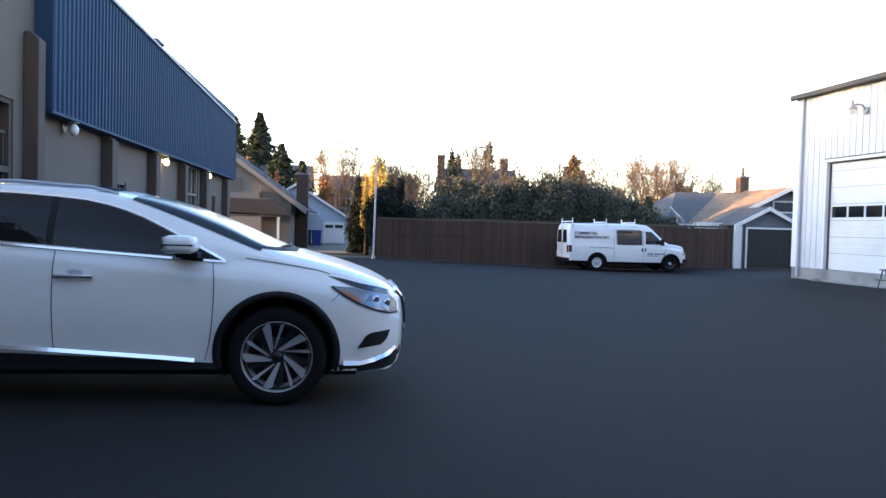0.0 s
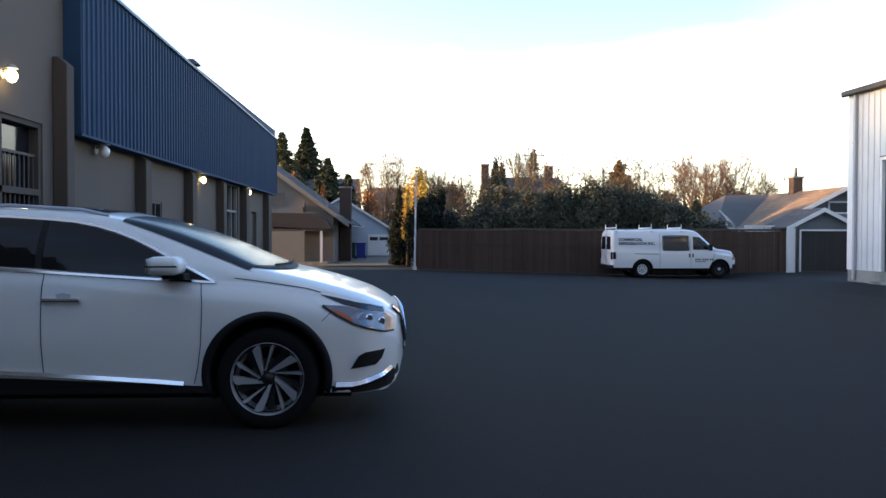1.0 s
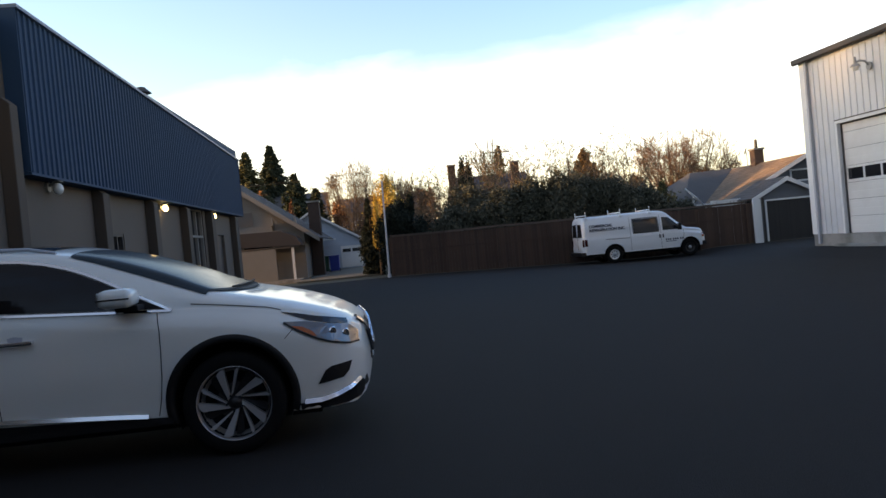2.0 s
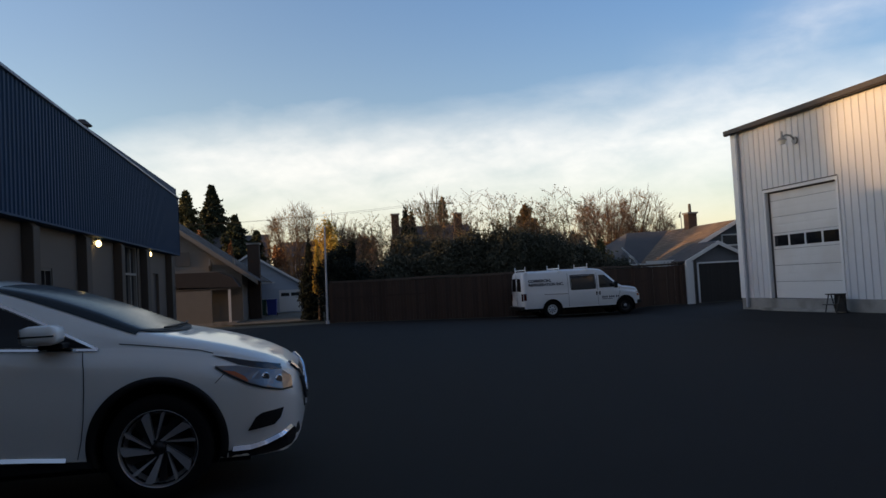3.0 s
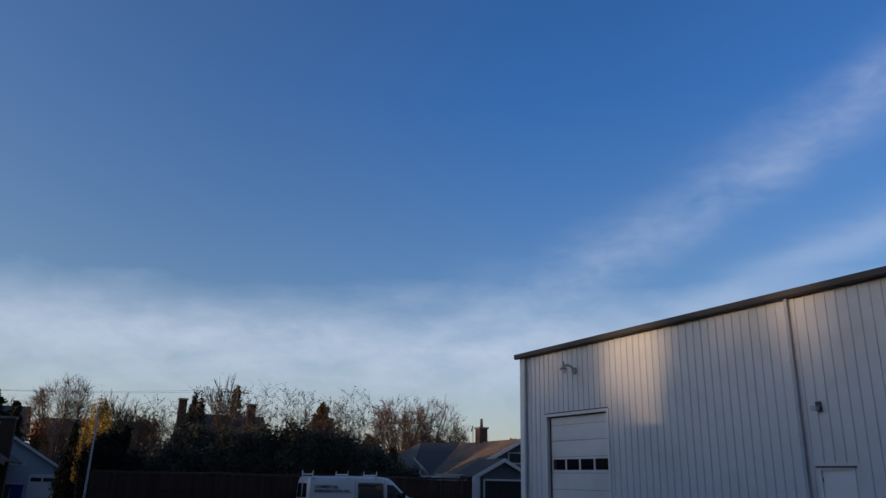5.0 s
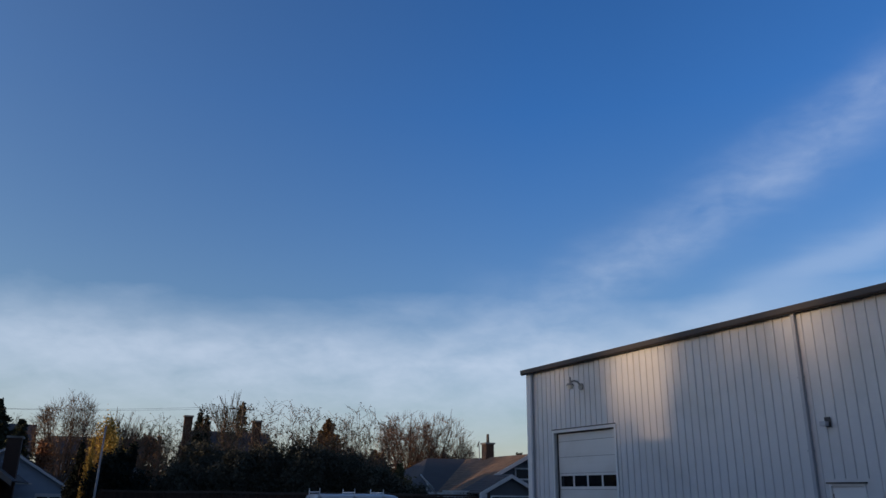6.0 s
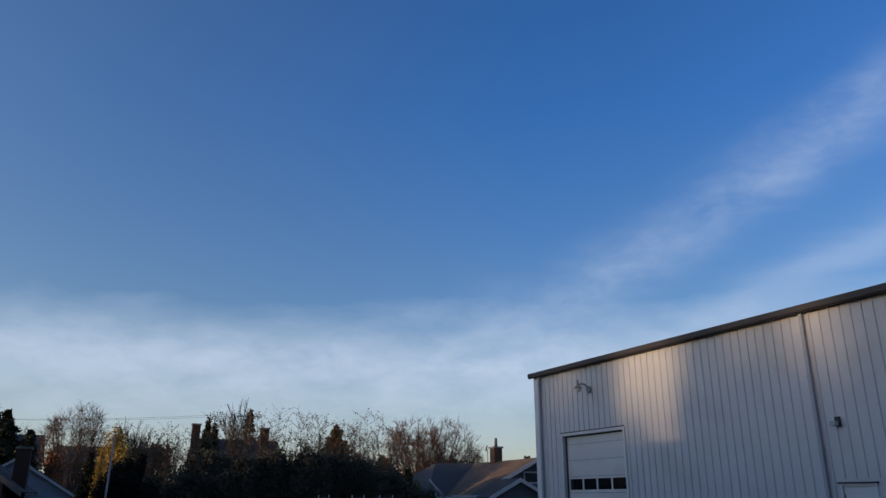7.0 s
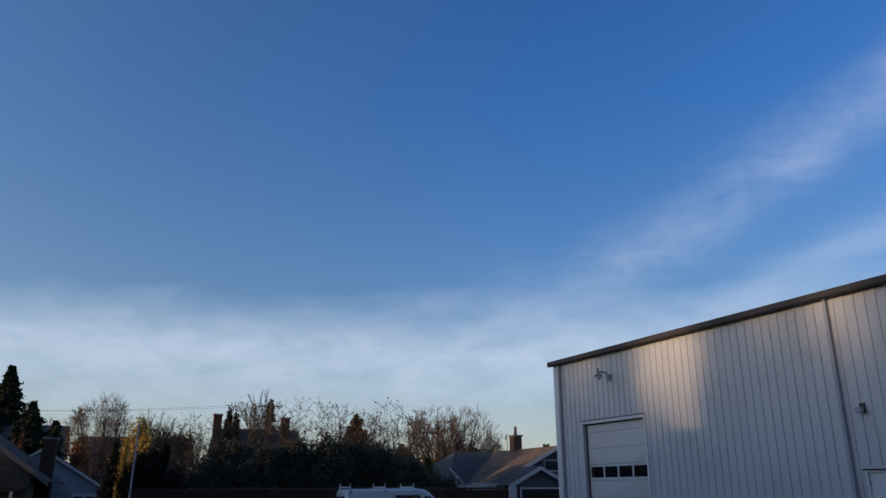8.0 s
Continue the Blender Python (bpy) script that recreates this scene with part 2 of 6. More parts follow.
def part(name, bm, mat, parent, label="", smooth=False):
    return link_mesh(name, bm, mat, parent, label, smooth)


def thing(name, label, category, group="", m=None):
    e = new(name)
    if m is not None:
        e.matrix_world = m
    return tagged(e, label, category, group)


def share(name, src, parent, m):
    ob = new(name, src.data)
    ob.parent = parent
    ob.matrix_basis = m
    return ob


def add_box(bm, x0, x1, y0, y1, z0, z1, bevel=0.0):
    r = bmesh.ops.create_cube(bm, size=1.0)
    for v in r["verts"]:
        v.co = Vector(((x0 + x1) / 2 + v.co.x * (x1 - x0), (y0 + y1) / 2 + v.co.y * (y1 - y0), (z0 + z1) / 2 + v.co.z * (z1 - z0)))
    if bevel:
        edges = {e for v in r["verts"] for e in v.link_edges}
        bmesh.ops.bevel(bm, geom=list(edges), offset=bevel, segments=2, affect="EDGES", profile=0.6)
    return bm


def box(*a, bevel=0.0):
    return add_box(bmesh.new(), *a, bevel=bevel)


def add_tube(bm, p0, p1, r0, r1=None, seg=10):
    p0, p1 = Vector(p0), Vector(p1)
    r1 = r0 if r1 is None else r1
    d = p1 - p0
    q = d.to_track_quat("Z", "Y").to_matrix().to_4x4()
    bmesh.ops.create_cone(bm, cap_ends=True, segments=seg, radius1=r0, radius2=r1, depth=d.length,
                          matrix=Matrix.Translation((p0 + p1) / 2) @ q)
    return bm


def tube(p0, p1, r0, r1=None, seg=10):
    return add_tube(bmesh.new(), p0, p1, r0, r1, seg)


def add_prism(bm, pts, d):
    """A closed polygon of 3D points, pushed out by the vector d."""
    a = [bm.verts.new(p) for p in pts]
    b = [bm.verts.new(Vector(p) + Vector(d)) for p in pts]
    bm.faces.new(a)
    bm.faces.new(list(reversed(b)))
    n = len(pts)
    for k in range(n):
        bm.faces.new((a[k], b[k], b[(k + 1) % n], a[(k + 1) % n]))
    bmesh.ops.recalc_face_normals(bm, faces=bm.faces)
    return bm


def prism(pts, d):
    return add_prism(bmesh.new(), pts, d)


def pierced_wall(axis, at, thick, u0, u1, z0, z1, holes=()):
    """A wall in the plane axis = at, thick towards the sign of thick, with openings (u0, u1, z0, z1) right through it."""
    bm = bmesh.new()
    us = sorted({u0, u1, *[h[0] for h in holes], *[h[1] for h in holes]})
    zs = sorted({z0, z1, *[h[2] for h in holes], *[h[3] for h in holes]})

    def solid(i, j):
        if not (0 <= i < len(us) - 1 and 0 <= j < len(zs) - 1):
            return False
        u, z = (us[i] + us[i + 1]) / 2, (zs[j] + zs[j + 1]) / 2
        return not any(h[0] < u < h[1] and h[2] < z < h[3] for h in holes)

    def quad(*ps):
        bm.faces.new([bm.verts.new((d, u, z) if axis == "x" else (u, d, z)) for d, u, z in ps])

    a, b = at, at + thick
    for i in range(len(us) - 1):
        for j in range(len(zs) - 1):
            if not solid(i, j):
                continue
            p, q, r, s = us[i], us[i + 1], zs[j], zs[j + 1]
            quad((a, p, r), (a, q, r), (a, q, s), (a, p, s))
            quad((b, p, r), (b, q, r), (b, q, s), (b, p, s))
            if not solid(i - 1, j):
                quad((a, p, r), (b, p, r), (b, p, s), (a, p, s))
            if not solid(i + 1, j):
                quad((a, q, r), (b, q, r), (b, q, s), (a, q, s))
            if not solid(i, j - 1):
                quad((a, p, r), (b, p, r), (b, q, r), (a, q, r))
            if not solid(i, j + 1):
                quad((a, p, s), (b, p, s), (b, q, s), (a, q, s))
    bmesh.ops.remove_doubles(bm, verts=bm.verts, dist=1e-4)
    bmesh.ops.recalc_face_normals(bm, faces=bm.faces)
    return bm


def structure(name, bm, mat, label, category="wall", smooth=False):
    return tagged(link_mesh(name, bm, mat, smooth=smooth), label, category, kind="structure")


def quads_mesh(name, verts, n, mat, parent, size=4, label=""):
    """n separate flat pieces of `size` corners each, from an array of corners."""
    me = bpy.data.meshes.new(name)
    me.vertices.add(n * size)
    me.vertices.foreach_set("co", np.asarray(verts, dtype=np.float32).ravel())
    me.loops.add(n * size)
    me.loops.foreach_set("vertex_index", np.arange(n * size, dtype=np.int32))
    me.polygons.add(n)
    me.polygons.foreach_set("loop_start", np.arange(0, n * size, size, dtype=np.int32))
    me.update(calc_edges=True)
    me.materials.append(mat)
    ob = new(name, me)
    ob.parent = parent
    if label:
        ob["label"] = label
    return ob


def ground_z(x, y):
    s = min(max(x - 1.5, 0.0), 11.0)
    kerb = min(max((x - 14.8) / 2.0, 0.0), 1.0)
    return -0.027 * s - 0.005 * min(max(y - 6.0, 0.0), 28.0) + 0.16 * kerb


# ---- ground ----


def build_ground():
    bm = bmesh.new()
    xs = [-1500, -400, -120, -60, -30, -15, -8, -5, -2, 0, 1.5, 4, 7, 10, 12.5, 14.8, 16.8, 22, 30, 60, 120, 400, 1500]
    ys = [-1500, -300, -60, -20, -8, 0, 6, 12, 18, 24, 30, 34.4, 38, 46, 60, 90, 150, 400, 1500]
    grid = {}
    for i, x in enumerate(xs):
        for j, y in enumerate(ys):
            grid[i, j] = bm.verts.new((x, y, ground_z(x, y)))
    for i in range(len(xs) - 1):
        for j in range(len(ys) - 1):
            f = bm.faces.new((grid[i, j], grid[i + 1, j], grid[i + 1, j + 1], grid[i, j + 1]))
            f.material_index = 0 if ys[j] < 34 and xs[i] > -50 and xs[i] < 60 and ys[j] > -50 else 1
    ob = structure("ground", bm, ASPHALT, "dark grey worn asphalt yard with earth beyond the fence", "ground")
    ob.data.materials.append(EARTH)
    drive = box(-3.2, 0.9, 37.0, 54.0, -0.12, -0.055)
    structure("driveway", drive, GRAVEL, "pale concrete driveway beside the beige house", "driveway")


build_ground()

# ---- left building: taupe stucco with a blue metal fascia ----
LW = -4.95


def build_left_building():
    holes = [(10.2, 12.55, 0.1, 3.2), (17.55, 18.35, 1.25, 2.22), (24.8, 26.4, 0.06, 3.15), (28.6, 29.6, 0.05, 2.32)]
    structure("wall_left", pierced_wall("x", LW, -0.25, -14.0, 31.6, -0.3, 5.6, holes), STUCCO,
              "taupe painted stucco wall with brown pillars")
    structure("wall_left_end", pierced_wall("y", 31.6, -0.25, -22.0, LW - 0.25, -0.3, 5.6), STUCCO, "taupe stucco end wall")
    structure("wall_left_back", pierced_wall("x", -22.0, -0.25, -14.0, 31.6, -0.3, 5.6), STUCCO, "taupe stucco back wall")
    structure("wall_left_front", pierced_wall("y", -14.0, 0.25, -22.0, LW - 0.25, -0.3, 5.6), STUCCO, "taupe stucco front wall")
    structure("roof_left", box(-22.3, LW - 0.004, -14.2, 31.8, 5.6, 5.75), GREY_ROOF, "flat grey roof of the stucco building", "roof")
    for y0, y1, top in ((12.88, 13.15, 4.36), (16.6, 16.97, 3.15), (20.12, 20.52, 3.15), (23.45, 23.82, 3.15), (26.72, 27.2, 3.15), (30.95, 31.58, 3.15)):
        bm = prism([(LW + 0.004, y0, -0.2), (LW + 0.24, y0, -0.2), (LW + 0.24, y0, top - 0.12), (LW + 0.10, y0, top), (LW + 0.004, y0, top)], (0, y1 - y0, 0))
        bmesh.ops.bevel(bm, geom=[e for e in bm.edges], offset=0.012, segments=1, affect="EDGES")
        tagged(link_mesh("pillar", bm, PILLAR), "brown painted wall pillar with a sloped cap", "pillar", "wall pillars", "structure")
    # ribbed fascia
    y0, y1, x = 13.3, 32.55, -4.70
    pitch, prof = 0.2, ((0.0, 0.0), (0.085, 0.0), (0.105, 0.032), (0.165, 0.032), (0.185, 0.0))
    bm = bmesh.new()
    prev = None
    n = int((y1 - y0) / pitch)
    for k in range(n):
        for dy, dx in prof:
            y = y0 + k * pitch + dy
            top = 5.87 - (y - 15.0) * 0.021
            a, b = bm.verts.new((x + dx, y, 3.17)), bm.verts.new((x + dx, y, top))
            if prev:
                bm.faces.new((prev[0], a, b, prev[1]))
            prev = (a, b)
    fascia = structure("fascia", bm, BLUE_METAL, "dark blue ribbed sheet-metal fascia with pale coping", "fascia")
    slope = 0.021

    def top(y):
        return 5.87 - (y - 15.0) * slope
    part("coping", prism([(x - 0.3, y0 - 0.03, top(y0)), (x + 0.08, y0 - 0.03, top(y0)), (x + 0.08, y0 - 0.03, top(y0) + 0.06), (x - 0.3, y0 - 0.03, top(y0) + 0.06)],
                         (0, y1 - y0 + 0.06, -(y1 - y0 + 0.06) * slope)), BLUE_TRIM, fascia, "pale blue metal coping")
    part("end_panel", box(LW + 0.004, x + 0.05, y0 - 0.02, y0 - 0.002, 3.17, top(y0)), BLUE_METAL, fascia)
    part("end_panel", box(LW - 0.2, x + 0.05, y1 - 0.02, y1, 3.17, top(y1)), BLUE_METAL, fascia)
    part("soffit", box(LW + 0.004, x + 0.045, y0, y1 - 0.02, 3.12, 3.166), BLUE_METAL, fascia)
    part("backing", prism([(x - 0.08, y0, 3.17), (x - 0.02, y0, 3.17), (x - 0.02, y0, top(y0)), (x - 0.08, y0, top(y0))], (0, y1 - y0 - 0.03, 0)), BLUE_METAL, fascia)
    # roof vent
    v = thing("roof_vent", "dark round roof vent with a mushroom cap", "vent")
    part("pipe", tube((-5.45, 22.6, 5.7), (-5.45, 22.6, 6.5), 0.12), DARK_TRIM, v)
    part("cap", tube((-5.45, 22.6, 6.42), (-5.45, 22.6, 6.59), 0.28, 0.10, 16), DARK_TRIM, v)
    # openings
    w = structure("window_1", box(LW - 0.14, LW - 0.12, 17.6, 18.3, 1.3, 2.17), DARK_GLASS, "small dark window in a brown frame", "window")
    for a in ((17.55, 17.61, 1.25, 2.22), (18.29, 18.35, 1.25, 2.22), (17.61, 18.29, 1.25, 1.31), (17.61, 18.29, 2.16, 2.22), (17.92, 17.97, 1.31, 2.16)):
        part("window_frame", box(LW - 0.16, LW - 0.02, *a), DARK_TRIM, w)
    d = structure("door_1", box(LW - 0.16, LW - 0.13, 24.86, 26.34, 0.1, 3.1), DARK_GLASS, "tall glazed double door in a pale frame", "door")
    for a in ((24.8, 24.87, 0.06, 3.15), (26.33, 26.4, 0.06, 3.15), (25.57, 25.64, 0.06, 3.08), (24.87, 26.33, 3.08, 3.15), (24.87, 26.33, 2.2, 2.27)):
        part("door_frame", box(LW - 0.18, LW - 0.04, *a), TAN_SIDING, d)
    d = structure("door_2", box(LW - 0.14, LW - 0.10, 28.6, 29.6, 0.05, 2.32), DARK_TRIM, "dark brown flush service door", "door")
    part("door_handle", tube((LW - 0.10, 28.72, 1.05), (LW - 0.04, 28.72, 1.05), 0.03), GALV, d)
    # entrance with bars
    e = structure("window_2", box(LW - 0.2, LW - 0.18, 10.25, 12.5, 0.15, 3.15), DARK_GLASS, "dark entrance glazing behind vertical steel bars", "window")
    for a in ((10.2, 10.28, 0.1, 3.2), (12.47, 12.55, 0.1, 3.2), (11.3, 11.4, 0.1, 3.12), (10.28, 12.47, 3.12, 3.2), (10.28, 12.47, 2.05, 2.15)):
        part("window_frame", box(LW - 0.22, LW - 0.03, *a), PILLAR, e)
    for k in range(16):
        y = 10.34 + k * 0.138
        part("bar", tube((LW - 0.09, y, 0.15), (LW - 0.09, y, 2.7), 0.011, seg=6), DARK_TRIM, e)
    part("bar_rail", box(LW - 0.10, LW - 0.08, 10.28, 12.47, 2.66, 2.70), DARK_TRIM, e)
    part("bar_rail", box(LW - 0.10, LW - 0.08, 10.28, 12.47, 1.78, 1.82), DARK_TRIM, e)


build_left_building()
# unseen wall behind the camera, added to hold sky light off the car
structure("wall_yard_end", pierced_wall("y", -8.0, -0.25, LW, 21.0, -0.6, 6.2), PILLAR, "unseen plain dark wall added behind the camera")


def wall_lamp(y, z, lit, scale=1.0):
    lamp = thing("wall_lamp", ("lit" if lit else "unlit") + " round glass wall lamp on the stucco wall", "wall lamp", "wall lamps",
                 pose(LW, y, z))
    part("backplate", tube((0.002, 0, 0.02), (0.05, 0, 0.02), 0.09 * scale, seg=14), LAMP_CAP, lamp)
    bm = tube((0.04, 0, 0.05), (0.16 * scale, 0, 0.08), 0.03, seg=8)
    part("arm", bm, LAMP_CAP, lamp)
    bm = bmesh.new()
    bmesh.ops.create_uvsphere(bm, u_segments=16, v_segments=10, radius=0.092 * scale, matrix=pose(0.20 * scale, 0, -0.02) @ Matrix.Diagonal((1, 1, 1.2, 1)))
    part("globe", bm, LAMP_ON if lit else LAMP_OFF, lamp, "glowing globe" if lit else "frosted globe", True)
    part("hood", tube((0.20 * scale, 0, 0.10 * scale), (0.20 * scale, 0, 0.16 * scale), 0.10 * scale, 0.05 * scale, 14), LAMP_CAP, lamp)


wall_lamp(14.5, 3.0, False)
wall_lamp(21.43, 2.98, True, 0.8)
wall_lamp(27.5, 2.98, True, 0.8)
wall_lamp(11.3, 3.72, True, 0.85)

# ---- right building: white ribbed metal ----
RW = 17.25


def build_right_building():
    door, side = (21.70, 25.25, 0.2, 4.07), (12.7, 13.67, -0.12, 2.1)
    wall = structure("wall_right", pierced_wall("x", RW, 0.24, -12.0, 27.0, 0.2, 6.62, [door, (12.7, 13.67, 0.2, 2.1)]), WHITE_METAL,
                     "white ribbed sheet-metal wall on a concrete base")
    structure("wall_right_end", pierced_wall("y", 27.0, -0.2, RW + 0.2, 37.0, -0.4, 6.62), WHITE_METAL, "white sheet-metal end wall")
    structure("wall_right_back", pierced_wall("x", 37.0, -0.2, -12.0, 26.8, -0.4, 6.62), WHITE_METAL, "white sheet-metal back wall")
    structure("wall_right_front", pierced_wall("y", -12.0, 0.2, RW + 0.2, 36.8, -0.4, 6.62), WHITE_METAL, "white sheet-metal front wall")
    y = -11.8
    while y < 26.7:
        z0, z1 = 0.22, 6.58
        if door[0] - 0.12 < y < door[1] + 0.12:
            z0 = door[3] + 0.14
        if side[0] - 0.12 < y < side[1] + 0.12:
            z0 = side[3] + 0.12
        if abs(y - 14.0) > 0.08:
            bm = prism([(0, -0.026, 0), (-0.026, -0.013, 0), (-0.026, 0.013, 0), (0, 0.026, 0)], (0, 0, z1 - z0))
            ob = part("rib", bm, WHITE_METAL, wall)
            ob.location = (RW - 0.001, y, z0)
        y += 0.305
    part("corner_trim", box(RW - 0.05, RW - 0.002, 26.78, 27.06, 0.2, 6.6), WHITE_PAINT, wall)
    for a in ((door[0] - 0.1, door[0], 0.2, door[3] + 0.1), (door[1], door[1] + 0.1, 0.2, door[3] + 0.1), (door[0], door[1], door[3], door[3] + 0.1)):
        part("door_trim", box(RW - 0.045, RW + 0.01, *a), WHITE_PAINT, wall)
    # dark strip painted in as the shadow line over the door head
    part("door_head_shadow_strip", box(RW - 0.06, RW - 0.04, door[0] - 0.1, door[1] + 0.1, door[3] + 0.1, door[3] + 0.135), DARK_TRIM, wall, "dark strip for the shadow over the door head")
    # roof with a dark eave
    bm = prism([(RW - 0.14, -12.2, 6.60), (RW - 0.14, -12.2, 6.76), (27.1, -12.2, 7.6), (37.2, -12.2, 6.76), (37.2, -12.2, 6.60)], (0, 39.35, 0))
    structure("roof_right", bm, GREY_ROOF, "low-pitched metal roof of the white building", "roof")
    g = structure("gutter", prism([(RW - 0.145, -12.2, 6.76), (RW - 0.26, -12.2, 6.76), (RW - 0.25, -12.2, 6.60), (RW - 0.20, -12.2, 6.56), (RW - 0.145, -12.2, 6.56)], (0, 39.4, 0)),
                  DARK_TRIM, "dark brown eave gutter along the roof edge", "gutter")
    for y in (26.62, 14.0):
        dp = structure("downpipe", box(RW - 0.13, RW - 0.036, y - 0.05, y + 0.05, -0.15, 6.58, bevel=0.012), GALV, "pale grey square downpipe on the white wall", "downpipe")
        for z in (1.0, 2.9, 4.8):
            part("strap", box(RW - 0.135, RW - 0.032, y - 0.075, y + 0.075, z, z + 0.04), GALV, dp)
    # concrete base
    structure("plinth_1", box(RW - 0.03, RW + 0.25, 13.68, 27.03, -0.7, 0.195, bevel=0.01), CONCRETE, "stained concrete base under the white wall", "plinth")
    structure("plinth_2", box(RW - 0.03, RW + 0.25, -12.0, 12.69, -0.7, 0.195, bevel=0.01), CONCRETE, "stained concrete base under the white wall", "plinth")
    structure("door_sill_block", box(RW - 0.34, RW - 0.034, 21.5, 25.5, -0.7, -0.14, bevel=0.02), CONCRETE, "rough concrete ledge below the roller door", "ledge")
    # sectional door
    d = structure("door_3", box(RW + 0.195, RW + 0.215, door[0], door[1], 0.2, door[3]), DARK_TRIM, "white sectional overhead door with four dark windows", "door")
    h = 0.59
    for k in range(7):
        z0 = 0.2 + k * h
        z1 = min(z0 + h, door[3])
        if k == 3:
            wy = 0.828
            holes = [(21.89 + j * wy, 21.89 + (j + 1) * wy - 0.075, z0 + 0.11, z0 + h - 0.09) for j in range(4)]
            part("door_panel", pierced_wall("x", RW + 0.15, 0.05, door[0] + 0.003, door[1] - 0.003, z0 + 0.006, z1 - 0.006, holes), DOOR_WHITE, d)
            for hh in holes:
                part("door_pane", box(RW + 0.17, RW + 0.178, *hh), DARK_GLASS, d, "dark glass pane")
        else:
            bm = box(RW + 0.15, RW + 0.19, door[0] + 0.003, door[1] - 0.003, z0 + 0.006, z1 - 0.006, bevel=0.008)
            for j in (1, 2):
                zz = z0 + h * j / 3
                if zz + 0.08 < z1:
                    add_box(bm, RW + 0.138, RW + 0.15, door[0] + 0.02, door[1] - 0.02, zz - 0.07, zz + 0.07, bevel=0.005)
            part("door_panel", bm, DOOR_WHITE, d)
    # dark strips stand in for the shadow gap at the door's side and top
    for a in ((door[1] - 0.05, door[1], 0.2, door[3]), (door[0], door[1] - 0.05, door[3] - 0.05, door[3])):
        part("door_seal", box(RW + 0.1, RW + 0.14, *a), DARK_TRIM, d, "dark strip for the shadow gap")
    # side door
    d = structure("door_4", box(RW + 0.03, RW + 0.075, side[0] + 0.05, side[1] - 0.05, -0.1, side[3] - 0.05, bevel=0.004), WHITE_PAINT, "white flush metal side door in the white wall", "door")
    for a in ((side[0], side[0] + 0.05, -0.12, 2.1), (side[1] - 0.05, side[1], -0.12, 2.1), (side[0] + 0.05, side[1] - 0.05, 2.05, 2.1)):
        part("door_frame", box(RW - 0.03, RW + 0.1, *a), WHITE_PAINT, d)
    part("drip_cap", box(RW - 0.07, RW - 0.002, side[0] - 0.05, side[1] + 0.05, 2.105, 2.14), DARK_TRIM, d)
    part("door_handle", tube((RW + 0.02, 12.82, 1.0), (RW - 0.06, 12.82, 1.0), 0.028), GALV, d)
    part("threshold", box(RW - 0.03, RW + 0.2, side[0], side[1], -0.5, -0.125), CONCRETE, d)
    for z in (0.3, 1.0, 1.75):
        part("hinge", tube((RW + 0.022, side[1] - 0.055, z), (RW + 0.022, side[1] - 0.055, z + 0.11), 0.012, seg=8), DARK_TRIM, d)


before = set(bpy.data.objects)
build_right_building()


def build_right_fixtures():
    lamp = thing("gooseneck_lamp", "white gooseneck yard lamp high on the white wall", "wall lamp")
    y = 23.4
    part("backplate", tube((RW - 0.034, y, 5.67), (RW - 0.09, y, 5.67), 0.13, seg=14), LAMP_CAP, lamp)
    bm = bmesh.new()
    pts = [(RW - 0.08, y, 5.70), (RW - 0.22, y, 5.84), (RW - 0.40, y, 5.86), (RW - 0.58, y - 0.02, 5.78)]
    for a, b in zip(pts, pts[1:]):
        add_tube(bm, a, b, 0.035, seg=8)
    part("arm", bm, LAMP_CAP, lamp)
    part("ballast", tube((RW - 0.58, y - 0.02, 5.74), (RW - 0.58, y - 0.02, 5.98), 0.05, 0.035, 12), LAMP_CAP, lamp)
    part("shade", tube((RW - 0.58, y - 0.02, 5.66), (RW - 0.58, y - 0.02, 5.75), 0.16, 0.10, 16), LAMP_CAP, lamp)
    part("lens", tube((RW - 0.58, y - 0.02, 5.54), (RW - 0.58, y - 0.02, 5.665), 0.09, 0.13, 16), LAMP_OFF, lamp, "frosted lens")
    fl = thing("flood_light", "small dark wall flood light on a bracket", "wall lamp")
    part("backplate", box(RW - 0.06, RW - 0.028, 13.36, 13.52, 3.5, 3.74, bevel=0.01), DARK_TRIM, fl)
    part("bracket", box(RW - 0.16, RW - 0.06, 13.41, 13.47, 3.54, 3.58), DARK_TRIM, fl)
    part("head", box(RW - 0.27, RW - 0.12, 13.36, 13.53, 3.50, 3.62, bevel=0.02), GALV, fl)
    st = thing("step_stool", "small black steel step stool by the roller door", "step stool")
    gz = ground_z(16.7, 21.5)
    for yy in (21.2, 21.68):
        part("leg", tube((16.45, yy, gz), (16.62, yy, gz + 0.62), 0.02, seg=8), BLACK_STEEL, st)
        part("leg", tube((16.86, yy, gz), (16.7, yy, gz + 0.62), 0.02, seg=8), BLACK_STEEL, st)
    part("tread", box(16.5, 16.84, 21.18, 21.70, gz + 0.6, gz + 0.63), BLACK_STEEL, st)
    part("tread", box(16.38, 16.62, 21.18, 21.70, gz + 0.28, gz + 0.31), BLACK_STEEL, st)
    part("back_panel", box(16.82, 16.84, 21.2, 21.68, gz + 0.05, gz + 0.6), BLACK_STEEL, st)


build_right_fixtures()

# the white building stands a little askew to the yard
TURN = Matrix.Translation((RW, 27.0, 0)) @ pose(0, 0, 0, 0, 0, 3.3) @ Matrix.Translation((-RW, -27.0, 0))
for ob in list(bpy.data.objects):
    if ob not in before and ob.parent is None:
        ob.matrix_world = TURN @ ob.matrix_basis

# ---- fence and gate at the end of the yard ----
FY = 34.15


